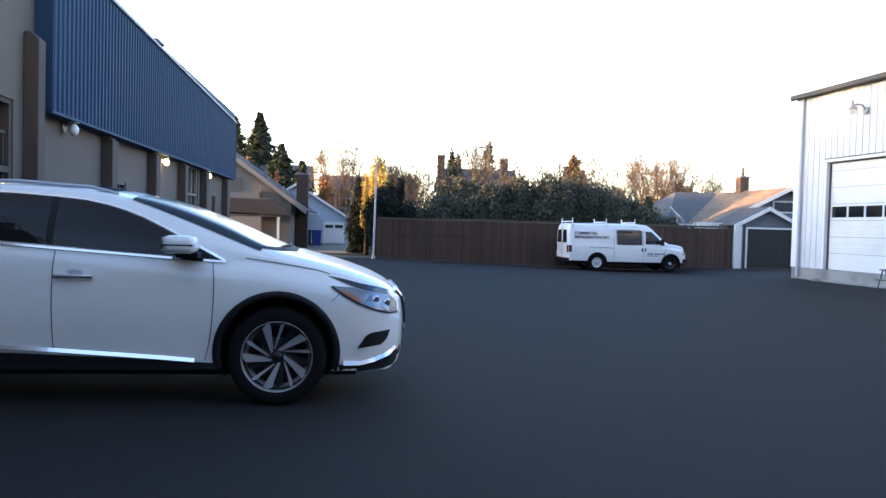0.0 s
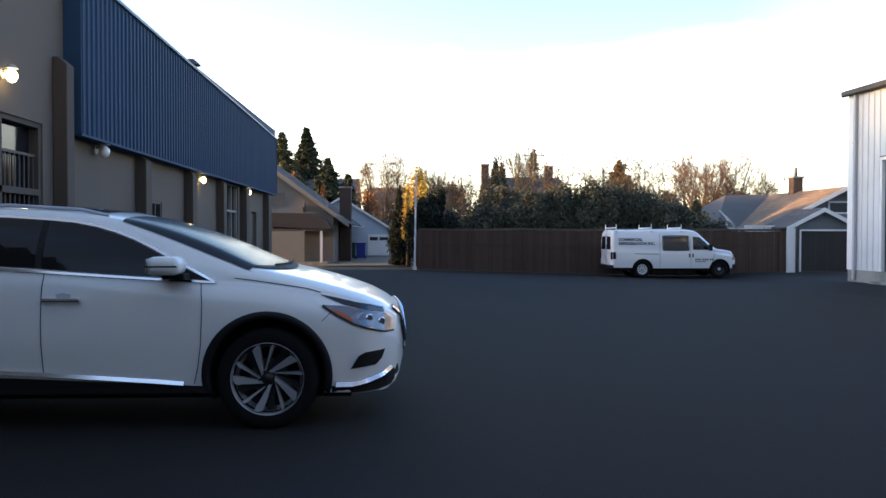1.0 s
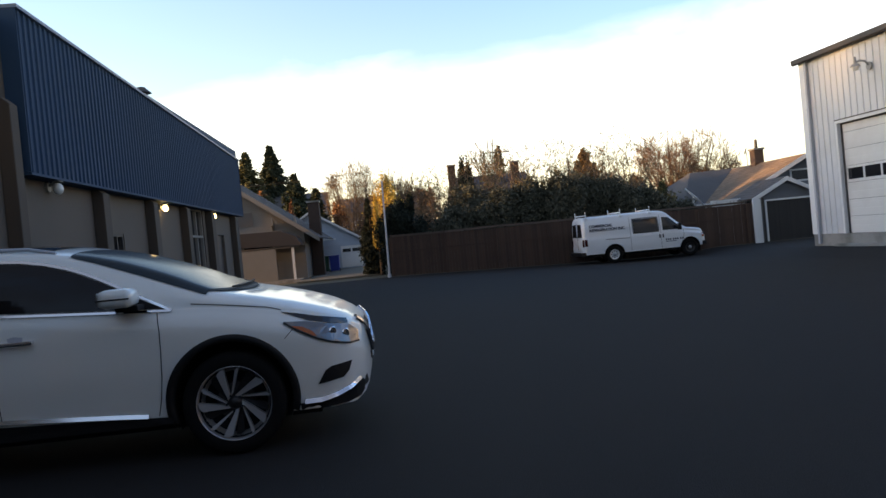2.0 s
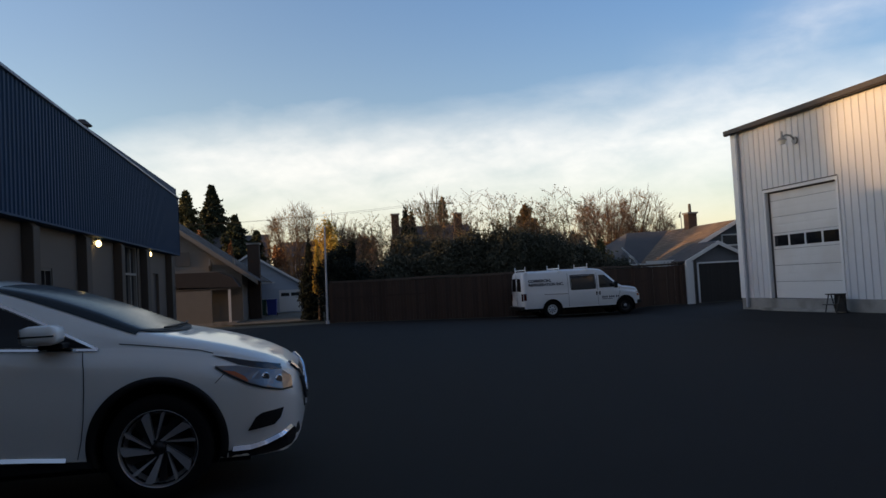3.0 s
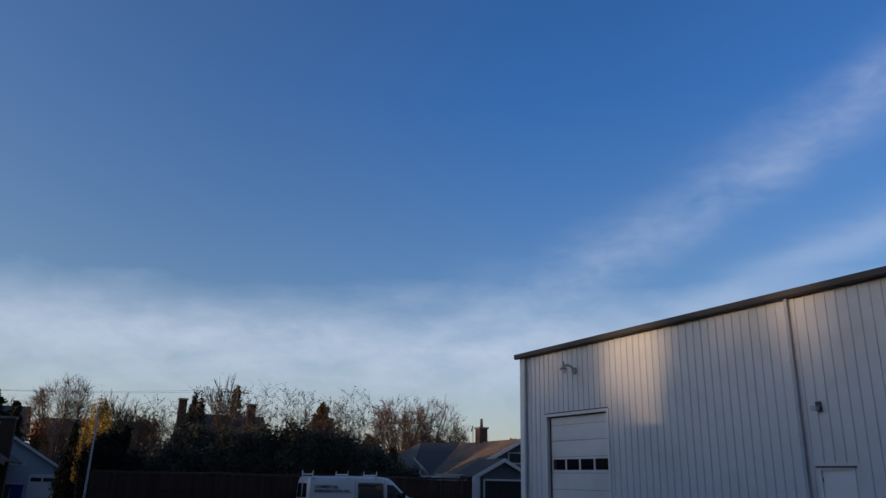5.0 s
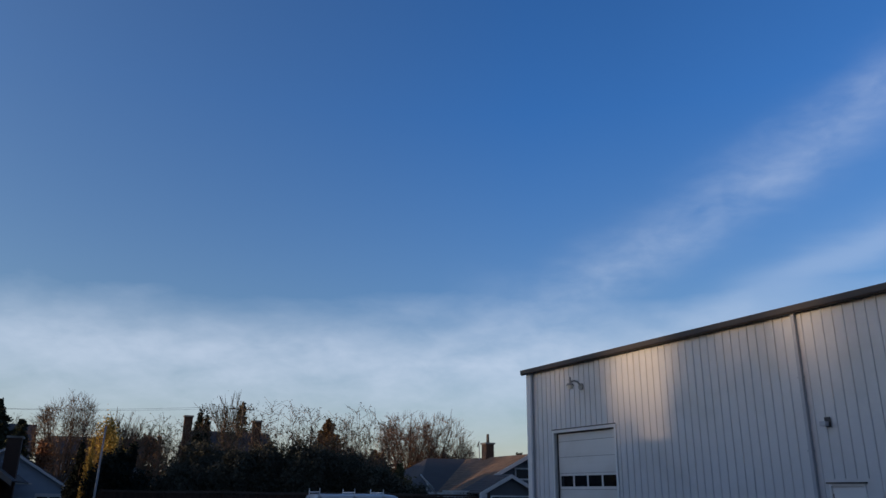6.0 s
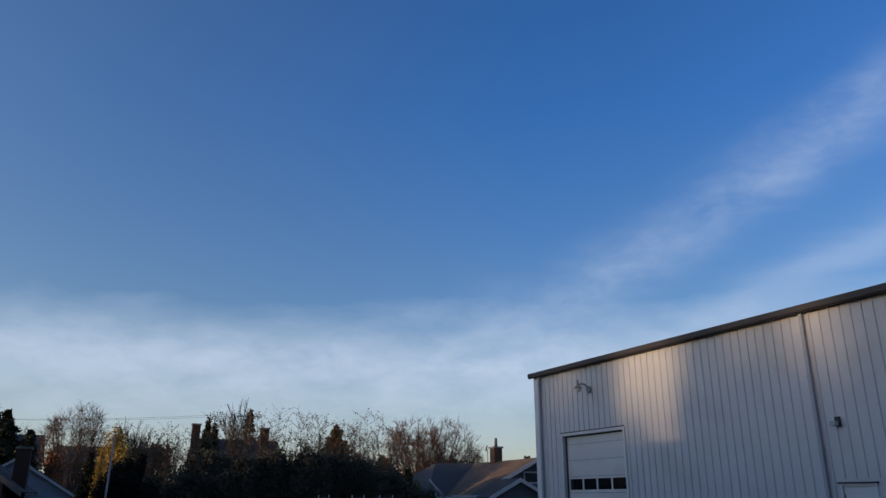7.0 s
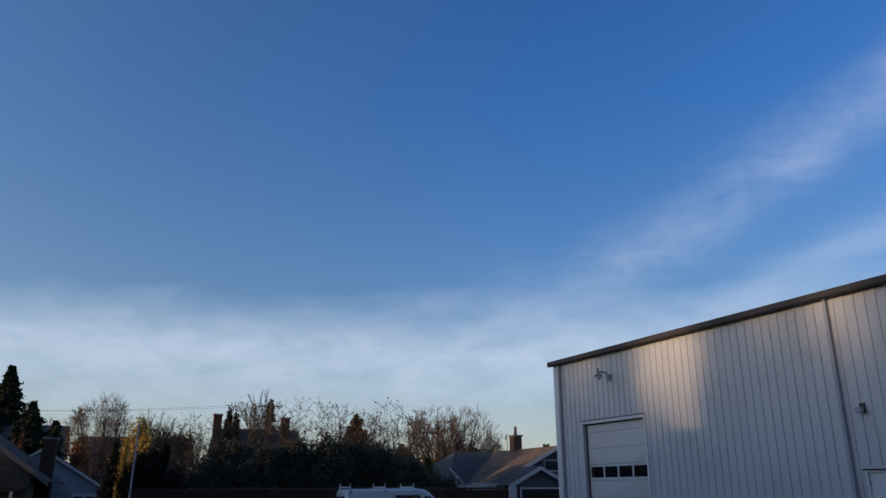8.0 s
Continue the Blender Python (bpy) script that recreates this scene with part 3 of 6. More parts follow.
def build_fence():
    f = structure("fence", box(1.5, 18.6, FY + 0.03, FY + 0.07, 0.25, 0.34), FENCE_WOOD, "long brown weathered board fence behind the van", "fence")
    part("rail", box(1.5, 18.6, FY + 0.03, FY + 0.07, 1.2, 1.29), FENCE_WOOD, f)
    rnd = random.Random(4)
    x = 1.45
    base = None
    while x < 18.64:
        z0 = ground_z(x, FY) + 0.03
        top = 1.64 + 0.02 * math.sin(x * 0.7) + rnd.uniform(-0.012, 0.012)
        if base is None:
            base = part("board", box(-0.066, 0.066, -0.011, 0.011, 0, 1.0, bevel=0.004), FENCE_WOOD, f)
            b = base
        else:
            b = share("board", base, f, Matrix())
        b.matrix_basis = Matrix.Translation((x, FY + rnd.uniform(-0.004, 0.004), z0)) @ Matrix.Diagonal((1, 1, top - z0, 1))
        x += 0.14
    post = None
    for k in range(8):
        x = 1.52 + k * 2.4
        if post is None:
            post = part("post", tube((0, 0, 0), (0, 0, 1.95), 0.03, seg=10), FENCE_WOOD, f, "thin weathered post")
            p = post
        else:
            p = share("post", post, f, Matrix())
        p.matrix_basis = Matrix.Translation((x, FY - 0.05, ground_z(x, FY) - 0.05))
    x, z = 1.45, 1.66
    while x < 18.2:
        x1, z1 = min(x + 2.4, 18.35), 1.65 + rnd.uniform(-0.035, 0.035)
        part("cap_board", prism([(x, FY - 0.05, z), (x1 - 0.01, FY - 0.05, z1), (x1 - 0.01, FY - 0.05, z1 + 0.09), (x, FY - 0.05, z + 0.09)], (0, 0.028, 0)), CAP_WOOD, f, "paler weathered cap board")
        z = z1
        part("mid_rail", box(x, x1 - 0.01, FY - 0.036, FY - 0.014, 0.78 + z1 * 0.1, 0.84 + z1 * 0.1), FENCE_WOOD, f)
        x = x1
    pole = thing("flag_pole", "tall thin pale metal pole at the fence end", "pole")
    part("shaft", tube((1.27, FY - 0.25, -0.15), (1.33, FY - 0.25, 4.16), 0.05, 0.036, 12), GALV, pole)
    part("foot", tube((1.27, FY - 0.25, -0.15), (1.27, FY - 0.25, 0.02), 0.09, 0.08, 12), GALV, pole)
    part("cap", tube((1.33, FY - 0.25, 4.16), (1.33, FY - 0.25, 4.2), 0.055, 0.02, 12), GALV, pole)
    # gate
    g = thing("gate", "dark grey slatted yard gate in a white frame", "gate")
    z0 = -0.3
    part("post", box(18.66, 19.03, FY - 0.06, FY + 0.06, z0 - 0.05, 1.8, bevel=0.01), WHITE_PAINT, g, "broad white post")
    part("hinge_post", tube((19.12, FY - 0.08, z0 - 0.05), (19.12, FY - 0.08, 1.85), 0.055, seg=12), BLACK_STEEL, g)
    part("frame_stile", box(19.25, 19.32, FY - 0.05, FY + 0.0, z0 + 0.06, 1.72), WHITE_PAINT, g)
    part("frame_rail", box(19.32, 21.6, FY - 0.05, FY + 0.0, 1.66, 1.74), WHITE_PAINT, g)
    part("frame_rail", box(19.32, 21.6, FY - 0.04, FY + 0.01, z0 + 0.06, z0 + 0.12), BLACK_STEEL, g)
    x = 19.36
    base = None
    while x < 21.6:
        if base is None:
            base = part("slat", box(-0.038, 0.038, -0.008, 0.008, z0 + 0.1, 1.66), GATE_GREY, g)
            base.location = (x, FY + 0.02, 0)
        else:
            share("slat", base, g, Matrix.Translation((x, FY + 0.02, 0)))
        x += 0.08
    part("end_post", tube((21.66, FY, z0 - 0.05), (21.66, FY, 1.85), 0.05, seg=12), BLACK_STEEL, g)


build_fence()

# ---- houses ----


def boards(parent, name, mat, axis, at, u0, u1, z0, z1, pitch, gable=None, sign=-1):
    """Lapped siding boards, one object each. gable: (apex u, apex z, half width, eave z) clips them to a gable."""
    z = z0
    while z < z1 - 0.02:
        a, b = u0, u1
        if gable and z > gable[3]:
            h = (gable[1] - z - pitch) / (gable[1] - gable[3]) * gable[2]
            if h < 0.1:
                break
            a, b = max(u0, gable[0] - h), min(u1, gable[0] + h)
        p = [(0, 0), (sign * 0.022, 0), (sign * 0.006, pitch), (0, pitch)]
        if axis == "y":
            bm = prism([(a, at + d, z + e) for d, e in p], (b - a, 0, 0))
        else:
            bm = prism([(at + d, a, z + e) for d, e in p], (0, b - a, 0))
        part(name, bm, mat, parent)
        z += pitch


def roof_slope(parent, eave, ridge, y0, y1, mat, rows=14, name="roof"):
    """A shingled slope between an eave and a ridge, each (x, z), running from y0 to y1."""
    bm = bmesh.new()
    e, r = Vector((eave[0], 0, eave[1])), Vector((ridge[0], 0, ridge[1]))
    d = r - e
    nrm = Vector((-d.z, 0, d.x)).normalized()
    if nrm.z < 0:
        nrm = -nrm
    rnd = random.Random(7)
    add_prism(bm, [e + Vector((0, y0, 0)), r + Vector((0, y0, 0)), r + nrm * 0.05 + Vector((0, y0, 0)), e + nrm * 0.05 + Vector((0, y0, 0))], (0, y1 - y0, 0))
    for k in range(rows):
        a, b = e + d * (k / rows), e + d * ((k + 1.08) / rows)
        y = y0 - rnd.uniform(0, 0.3)
        while y < y1:
            w = rnd.uniform(0.28, 0.36)
            ya, yb = max(y, y0), min(y + w - 0.012, y1)
            if yb > ya:
                lift = 0.062 + rnd.uniform(0, 0.012)
                q = [a + nrm * lift, b + nrm * 0.052, b + nrm * 0.051, a + nrm * 0.05]
                vs = [[bm.verts.new(p + Vector((0, yy, 0))) for p in q[:2]] for yy in (ya, yb)]
                vl = [bm.verts.new(q[3] + Vector((0, yy, 0))) for yy in (ya, yb)]
                bm.faces.new((vs[0][0], vs[1][0], vs[1][1], vs[0][1]))
                bm.faces.new((vl[0], vl[1], vs[1][0], vs[0][0]))
            y += w
    return part(name, bm, mat, parent)


def barge(parent, p, q, y, mat, w=0.22, t=0.04):
    """A white board along a gable edge from p to q, each (x, z)."""
    part("bargeboard", prism([(p[0], y, p[1] - w), (q[0], y, q[1] - w), (q[0], y, q[1]), (p[0], y, p[1])], (0, t, 0)), mat, parent)


def build_house_right():
    h = thing("house", "grey bungalow with a brown shingle roof and white trim", "house", "houses", pose(-0.12, 0, -0.03))
    y0, y1 = 37.6, 53.5
    eL, rg, eR = (19.55, 1.86), (23.75, 3.98), (27.9, 1.86)
    part("wall", pierced_wall("y", y0 + 0.5, 0.15, 20.2, 27.3, -0.4, 2.05), GREY_SIDING, h)
    part("wall", pierced_wall("x", 20.2, 0.15, y0 + 0.65, y1 - 0.3, -0.4, 2.15, [(39.2, 41.2, 0.6, 1.75)]), GREY_SIDING, h)
    part("wall", pierced_wall("x", 27.3, -0.15, y0 + 0.65, y1 - 0.3, -0.4, 2.05), GREY_SIDING, h)
    part("wall", pierced_wall("y", y1 - 0.3, -0.15, 20.35, 27.15, -0.4, 2.05), GREY_SIDING, h)
    part("gable", prism([(20.2, y0 + 0.5, 2.05), (27.3, y0 + 0.5, 2.05), (23.75, y0 + 0.5, 3.85)], (0, 0.12, 0)), GREY_SIDING, h)
    boards(h, "siding_board", GREY_SIDING, "y", y0 + 0.5, 20.2, 27.3, 2.06, 3.7, 0.14, (23.75, 3.85, 3.55, 2.05))
    roof_slope(h, eL, rg, y0, y1, SHINGLE, 18)
    roof_slope(h, eR, rg, y0, y1, SHINGLE, 18)
    barge(h, (eL[0], eL[1] + 0.06), (rg[0], rg[1] + 0.06), y0 - 0.05, WHITE_PAINT)
    barge(h, (rg[0], rg[1] + 0.06), (eR[0], eR[1] + 0.06), y0 - 0.05, WHITE_PAINT)
    part("eave_board", box(eL[0] - 0.05, eL[0] - 0.01, y0, y1, eL[1] - 0.12, eL[1] + 0.05), WHITE_PAINT, h)
    w = part("window", box(23.1, 24.4, y0 + 0.44, y0 + 0.47, 2.7, 3.2), DARK_GLASS, h, "small gable window")
    for a in ((23.02, 23.1, 2.62, 3.28), (24.4, 24.48, 2.62, 3.28)):
        part("frame", box(a[0], a[1], y0 + 0.42, y0 + 0.478, a[2], a[3]), WHITE_PAINT, w)
    for a in ((2.62, 2.7), (3.2, 3.28)):
        part("frame", box(23.1, 24.4, y0 + 0.42, y0 + 0.478, *a), WHITE_PAINT, w)
    ws = part("window", box(20.24, 20.27, 39.2, 41.2, 0.6, 1.75), DARK_GLASS, h)
    part("frame", box(20.17, 20.24, 39.2, 41.2, 1.69, 1.77), WHITE_PAINT, ws)
    # brick chimney
    c = part("chimney", box(23.45, 23.98, 42.3, 42.9, 3.4, 4.82), BRICK, h, "brick chimney with a metal flue")
    rnd = random.Random(3)
    for k in range(16):
        z = 3.78 + k * 0.066
        for j in range(3):
            x = 23.44 + j * 0.18 + (0.05 if k % 2 else 0)
            part("brick", box(x, min(x + 0.168, 23.99), 42.28, 42.3, z, z + 0.056), BRICK, c)
            yb = 42.3 + j * 0.2
            part("brick", box(23.43, 23.45, yb, yb + 0.188, z, z + 0.056), BRICK, c)
    part("cap", box(23.38, 24.05, 42.22, 42.98, 4.82, 4.92, bevel=0.01), CONCRETE, c)
    part("flue", tube((23.72, 42.6, 4.92), (23.72, 42.6, 5.45), 0.10, 0.08, 10), DARK_TRIM, c)
    # satellite dish
    d = part("satellite_dish", tube((23.50, 43.4, 4.86), (23.44, 43.43, 4.88), 0.21, 0.16, 16), DARK_TRIM, h, "dark dish on a thin mast")
    part("mast", tube((23.54, 43.4, 3.7), (23.52, 43.4, 4.84), 0.025, seg=8), GALV, d)
    # hipped side wing that meets the main roof in a valley
    # shade on this slope is put into the colour: grey beside brown shingle
    part("wing_roof", prism([(18.3, 40.9, 1.90), (19.62, 40.9, 1.90), (23.72, 45.7, 4.05), (20.9, 45.7, 4.0)], (0, 0, -0.08)), GREY_ROOF, h, "wing roof coloured darker grey for shade")
    part("wing_roof", prism([(18.3, 40.9, 1.899), (20.9, 45.7, 3.999), (18.3, 50.5, 1.899)], (0, 0, -0.08)), GREY_ROOF, h, "wing roof coloured darker grey for shade")
    part("wing_wall", box(18.8, 20.19, 41.5, 50.0, -0.4, 1.85), GREY_SIDING, h)
    part("wing_eave_board", box(18.25, 19.55, 40.84, 40.88, 1.78, 1.93), WHITE_PAINT, h)
    # front garage
    g = thing("garage", "small dark grey gabled garage with white bargeboards", "garage")
    p, q, r = (19.3, 1.80), (21.18, 2.75), (23.1, 1.80)
    gy = 35.4
    part("wall", pierced_wall("y", gy + 0.3, 0.12, 19.8, 22.95, -0.4, 1.9), GREY_SIDING, g)
    part("wall", pierced_wall("x", 19.8, 0.12, gy + 0.42, 38.0, -0.4, 1.9), GREY_SIDING, g)
    part("wall", pierced_wall("x", 22.95, -0.12, gy + 0.42, 38.0, -0.4, 1.9), GREY_SIDING, g)
    part("gable", prism([(19.8, gy + 0.3, 1.9), (22.95, gy + 0.3, 1.9), (21.37, gy + 0.3, 2.62)], (0, 0.1, 0)), GREY_SIDING, g)
    boards(g, "siding_board", GREY_SIDING, "y", gy + 0.3, 19.8, 22.95, 1.0, 2.6, 0.13, (21.37, 2.62, 1.58, 1.9))
    roof_slope(g, p, q, gy, 38.05, GREY_ROOF, 8)
    roof_slope(g, r, q, gy, 38.05, GREY_ROOF, 8)
    barge(g, (p[0], p[1] + 0.06), (q[0], q[1] + 0.06), gy - 0.05, WHITE_PAINT, 0.2)
    barge(g, (q[0], q[1] + 0.06), (r[0], r[1] + 0.06), gy - 0.05, WHITE_PAINT, 0.2)
    # white lattice of the porch beside the house
    pr = thing("porch_trellis", "white slatted trellis leaning beside the bungalow", "trellis")
    for k in range(9):
        part("slat", tube((17.3 + k * 0.16, 38.0, 2.55 - k * 0.16), (17.75 + k * 0.14, 38.0, 2.15 - k * 0.17), 0.03, seg=6), WHITE_PAINT, pr)
    part("rail", tube((17.1, 38.03, 2.75), (18.75, 38.03, 1.0), 0.04, seg=6), WHITE_PAINT, pr)
    part("rail", tube((17.5, 38.03, 2.35), (18.9, 38.03, 0.8), 0.04, seg=6), WHITE_PAINT, pr)
    part("post", tube((17.5, 38.03, -0.4), (17.5, 38.03, 2.4), 0.05, seg=8), WHITE_PAINT, pr)
    part("post", tube((18.8, 38.03, -0.4), (18.8, 38.03, 1.2), 0.05, seg=8), WHITE_PAINT, pr)
    wr = thing("white_railing", "white porch railing panel behind the fence", "railing")
    for k in range(12):
        part("baluster", box(17.95 + k * 0.2, 18.1 + k * 0.2, 36.9, 36.93, -0.3, 1.86), WHITE_PAINT, wr)
    part("rail", box(17.9, 20.35, 36.88, 36.95, 1.86, 1.96), WHITE_PAINT, wr)


def build_house_left():
    h = thing("house", "beige clapboard bungalow with a low porch", "house", "houses")
    y0 = 40.0
    pk, er, el = (-8.4, 6.55), (-2.15, 2.02), (-14.6, 2.02)
    part("wall", pierced_wall("y", y0 + 0.5, 0.15, -13.6, -3.0, -0.3, 2.6, [(-6.2, -4.7, 0.9, 2.0)]), TAN_SIDING, h)
    # side and back walls take a darker tone than the front
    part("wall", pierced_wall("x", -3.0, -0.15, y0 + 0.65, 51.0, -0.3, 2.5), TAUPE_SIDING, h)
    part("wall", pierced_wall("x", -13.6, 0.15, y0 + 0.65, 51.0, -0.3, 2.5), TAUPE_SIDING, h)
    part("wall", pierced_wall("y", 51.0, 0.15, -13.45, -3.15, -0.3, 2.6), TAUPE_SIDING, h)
    part("gable", prism([(-13.6, y0 + 0.5, 2.6), (-3.0, y0 + 0.5, 2.6), (-8.4, y0 + 0.5, 6.35)], (0, 0.12, 0)), TAN_SIDING, h)
    boards(h, "siding_board", TAN_SIDING, "y", y0 + 0.5, -13.6, -3.0, 2.75, 6.3, 0.17, (-8.4, 6.35, 5.3, 2.6))
    boards(h, "siding_board", TAN_SIDING, "y", y0 + 0.5, -6.3, -4.2, -0.2, 0.85, 0.17)
    roof_slope(h, er, pk, y0, 51.4, GREY_ROOF, 22)
    roof_slope(h, el, pk, y0, 51.4, GREY_ROOF, 22)
    barge(h, (pk[0], pk[1] + 0.08), (er[0], er[1] + 0.08), y0 - 0.05, TAN_SIDING, 0.26)
    barge(h, (el[0], el[1] + 0.08), (pk[0], pk[1] + 0.08), y0 - 0.05, TAN_SIDING, 0.26)
    part("band", box(-13.6, -3.0, y0 + 0.42, y0 + 0.475, 2.58, 2.74), TAN_SIDING, h)
    for x in (-4.6, -3.4):
        part("bracket", prism([(x, y0 - 0.0, 2.9), (x + 0.1, y0, 2.9), (x + 0.1, y0, 3.3), (x, y0, 3.3)], (0, 0.5, -0.3)), TAN_SIDING, h)
    w = part("window", box(-6.2, -4.7, y0 + 0.55, y0 + 0.58, 0.9, 2.0), DARK_GLASS, h)
    part("frame", box(-6.3, -4.6, y0 + 0.46, y0 + 0.55, 2.0, 2.1), TAN_SIDING, w)
    part("frame", box(-6.3, -4.6, y0 + 0.44, y0 + 0.55, 0.8, 0.9), TAN_SIDING, w)
    part("louvre", box(-6.5, -5.6, y0 + 0.44, y0 + 0.478, 3.0, 3.7), TAUPE_SIDING, h)
    # porch
    part("porch_roof", prism([(-9.0, y0 - 1.2, 1.95), (-2.95, y0 - 1.2, 1.75), (-3.3, y0 - 1.2, 2.25), (-4.0, y0 - 1.2, 2.55), (-9.0, y0 - 1.2, 2.6)], (0, 1.65, 0)), DARK_TRIM, h, "dark low porch roof")
    part("porch_beam", box(-9.0, -3.1, y0 - 1.1, y0 - 0.95, 1.66, 1.76), TAUPE_SIDING, h)
    part("porch_post", box(-3.55, -3.43, y0 - 1.08, y0 - 0.96, -0.1, 1.68), WHITE_PAINT, h, "white porch post")
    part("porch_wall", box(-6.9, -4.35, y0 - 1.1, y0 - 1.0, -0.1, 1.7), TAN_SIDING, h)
    part("porch_floor", box(-9.0, -3.2, y0 - 1.15, y0 + 0.5, -0.2, 0.02), CONCRETE, h)
    c = part("chimney", box(-2.95, -2.3, 43.5, 44.3, -0.1, 4.15), DARK_SHADED_BRICK, h, "dark brick chimney beside the wall")
    part("cap", box(-3.0, -2.25, 43.45, 44.35, 4.15, 4.25), CONCRETE, c)


def build_house_blue():
    h = thing("house", "small pale blue clapboard house with white trim", "house", "houses")
    y0 = 52.0
    pk, er, el = (-3.6, 4.05), (0.35, 1.6), (-7.6, 1.6)
    part("wall", pierced_wall("y", y0 + 0.3, 0.15, -7.0, -0.05, -0.1, 1.9, [(-3.0, -2.1, 0.95, 2.0)]), BLUE_SIDING, h)
    part("wall", pierced_wall("x", -0.05, -0.15, y0 + 0.45, 60.0, -0.1, 1.8), BLUE_SIDING, h)
    part("gable", prism([(-7.0, y0 + 0.3, 1.9), (-0.05, y0 + 0.3, 1.9), (-3.6, y0 + 0.3, 3.95)], (0, 0.1, 0)), BLUE_SIDING, h)
    boards(h, "siding_board", BLUE_SIDING, "y", y0 + 0.3, -3.9, -0.05, 0.0, 3.6, 0.2, (-3.6, 3.95, 3.55, 1.9))
    roof_slope(h, er, pk, y0, 60.2, GREY_ROOF, 12)
    roof_slope(h, el, pk, y0, 60.2, GREY_ROOF, 12)
    barge(h, (pk[0], pk[1] + 0.06), (er[0], er[1] + 0.06), y0 - 0.05, WHITE_PAINT, 0.16)
    barge(h, (el[0], el[1] + 0.06), (pk[0], pk[1] + 0.06), y0 - 0.05, WHITE_PAINT, 0.16)
    d = part("garage_door", box(-1.75, -0.3, y0 + 0.24, y0 + 0.27, 0.02, 1.5), WHITE_PAINT, h, "white garage door with small windows")
    for x in (-1.62, -0.95):
        part("pane", box(x, x + 0.56, y0 + 0.225, y0 + 0.235, 1.08, 1.3), DARK_GLASS, d)
    w = part("window", box(-3.0, -2.1, y0 + 0.33, y0 + 0.36, 0.95, 2.0), DARK_GLASS, h)
    part("frame", box(-3.08, -2.02, y0 + 0.24, y0 + 0.33, 2.0, 2.08), WHITE_PAINT, w)
    part("frame", box(-3.08, -2.02, y0 + 0.22, y0 + 0.33, 0.87, 0.95), WHITE_PAINT, w)


def far_house(x0, x1, y0, y1, eave, ridge, wall_mat, roof_mat, label, chimneys=(), along="x", windows=()):
    h = thing("house", label, "house", "far houses")
    part("wall", box(x0, x1, y0, y1, -0.4, eave), wall_mat, h)
    ym = (y0 + y1) / 2
    o = 0.35
    part("roof", prism([(x0 - o, y0 - o, eave - 0.05), (x0 - o, ym, ridge), (x0 - o, y1 + o, eave - 0.05), (x0 - o, y1 + o, eave - 0.2), (x0 - o, ym, ridge - 0.15), (x0 - o, y0 - o, eave - 0.2)],
                       (x1 - x0 + 2 * o, 0, 0)), roof_mat, h)
    part("gable", prism([(x0 + 0.01, y0, eave), (x0 + 0.01, ym, ridge - 0.15), (x0 + 0.01, y1, eave)], (x1 - x0 - 0.02, 0, 0)), wall_mat, h)
    for x, y, zt, w in chimneys:
        c = part("chimney", box(x - w / 2, x + w / 2, y - w / 2, y + w / 2, eave - 1, zt, bevel=0.02), DARK_SHADED_BRICK, h)
        part("cap", box(x - w / 2 - 0.06, x + w / 2 + 0.06, y - w / 2 - 0.06, y + w / 2 + 0.06, zt, zt + 0.12), CONCRETE, c)
    for x, z, w, hh in windows:
        p = part("window", box(x - w / 2 - 0.08, x + w / 2 + 0.08, y0 - 0.05, y0 - 0.002, z - 0.08, z + hh + 0.08), WHITE_PAINT, h)
        part("pane", box(x - w / 2, x + w / 2, y0 - 0.06, y0 - 0.052, z, z + hh), DARK_GLASS, p)
    return h


build_house_right()
build_house_left()
build_house_blue()
brick_house = far_house(7.7, 13.6, 60.0, 66.0, 4.6, 6.35, DARK_SHADED_BRICK, DARK_TRIM, "brick house coloured dark as in shade, with two chimneys behind the hedge",
          ((7.42, 61.5, 7.2, 0.6), (12.7, 61.5, 7.08, 0.65)))
part("bargeboard", prism([(8.25, 59.5, 6.25), (9.25, 59.5, 4.8), (9.25, 59.5, 4.65), (8.25, 59.5, 6.1)], (0, 0.06, 0)), WHITE_PAINT, brick_house, "white gable board")
far_house(-14.0, -4.5, 78.0, 86.0, 5.4, 7.6, TAUPE_SIDING, GREY_ROOF, "grey-brown house on the rise behind the trees", (),
          windows=((-11.5, 3.6, 1.4, 1.0), (-8.7, 3.6, 1.4, 1.0), (-6.3, 3.6, 1.2, 1.0)))
far_house(-3.0, 5.5, 84.0, 91.0, 5.2, 7.0, GREY_SIDING, GREY_ROOF, "dim grey house among bare trees far off", (),
          windows=((-0.8, 3.2, 1.4, 1.0), (2.6, 3.2, 1.4, 1.0)))


def wheelie_bin(x, y, mat, label):
    b = thing("wheelie_bin", label, "bin", "wheelie bins", pose(x, y, -0.05))
    bm = prism([(-0.26, -0.3, 0.06), (0.26, -0.3, 0.06), (0.3, -0.36, 0.95), (-0.3, -0.36, 0.95)], (0, 0.6, 0))
    part("body", bm, mat, b)
    part("lid", box(-0.32, 0.32, -0.4, 0.32, 0.95, 1.02, bevel=0.02), mat, b)
    for x_ in (-0.27, 0.27):
        part("wheel", tube((x_ - 0.03, 0.26, 0.1), (x_ + 0.03, 0.26, 0.1), 0.1, seg=12), BLACK_PLASTIC, b)


wheelie_bin(-1.95, 47.5, BIN_BLUE, "blue plastic wheelie bin on the driveway")
wheelie_bin(-2.6, 47.6, BIN_GREEN, "green plastic wheelie bin beside the blue one")

# ---- trees and shrubs ----


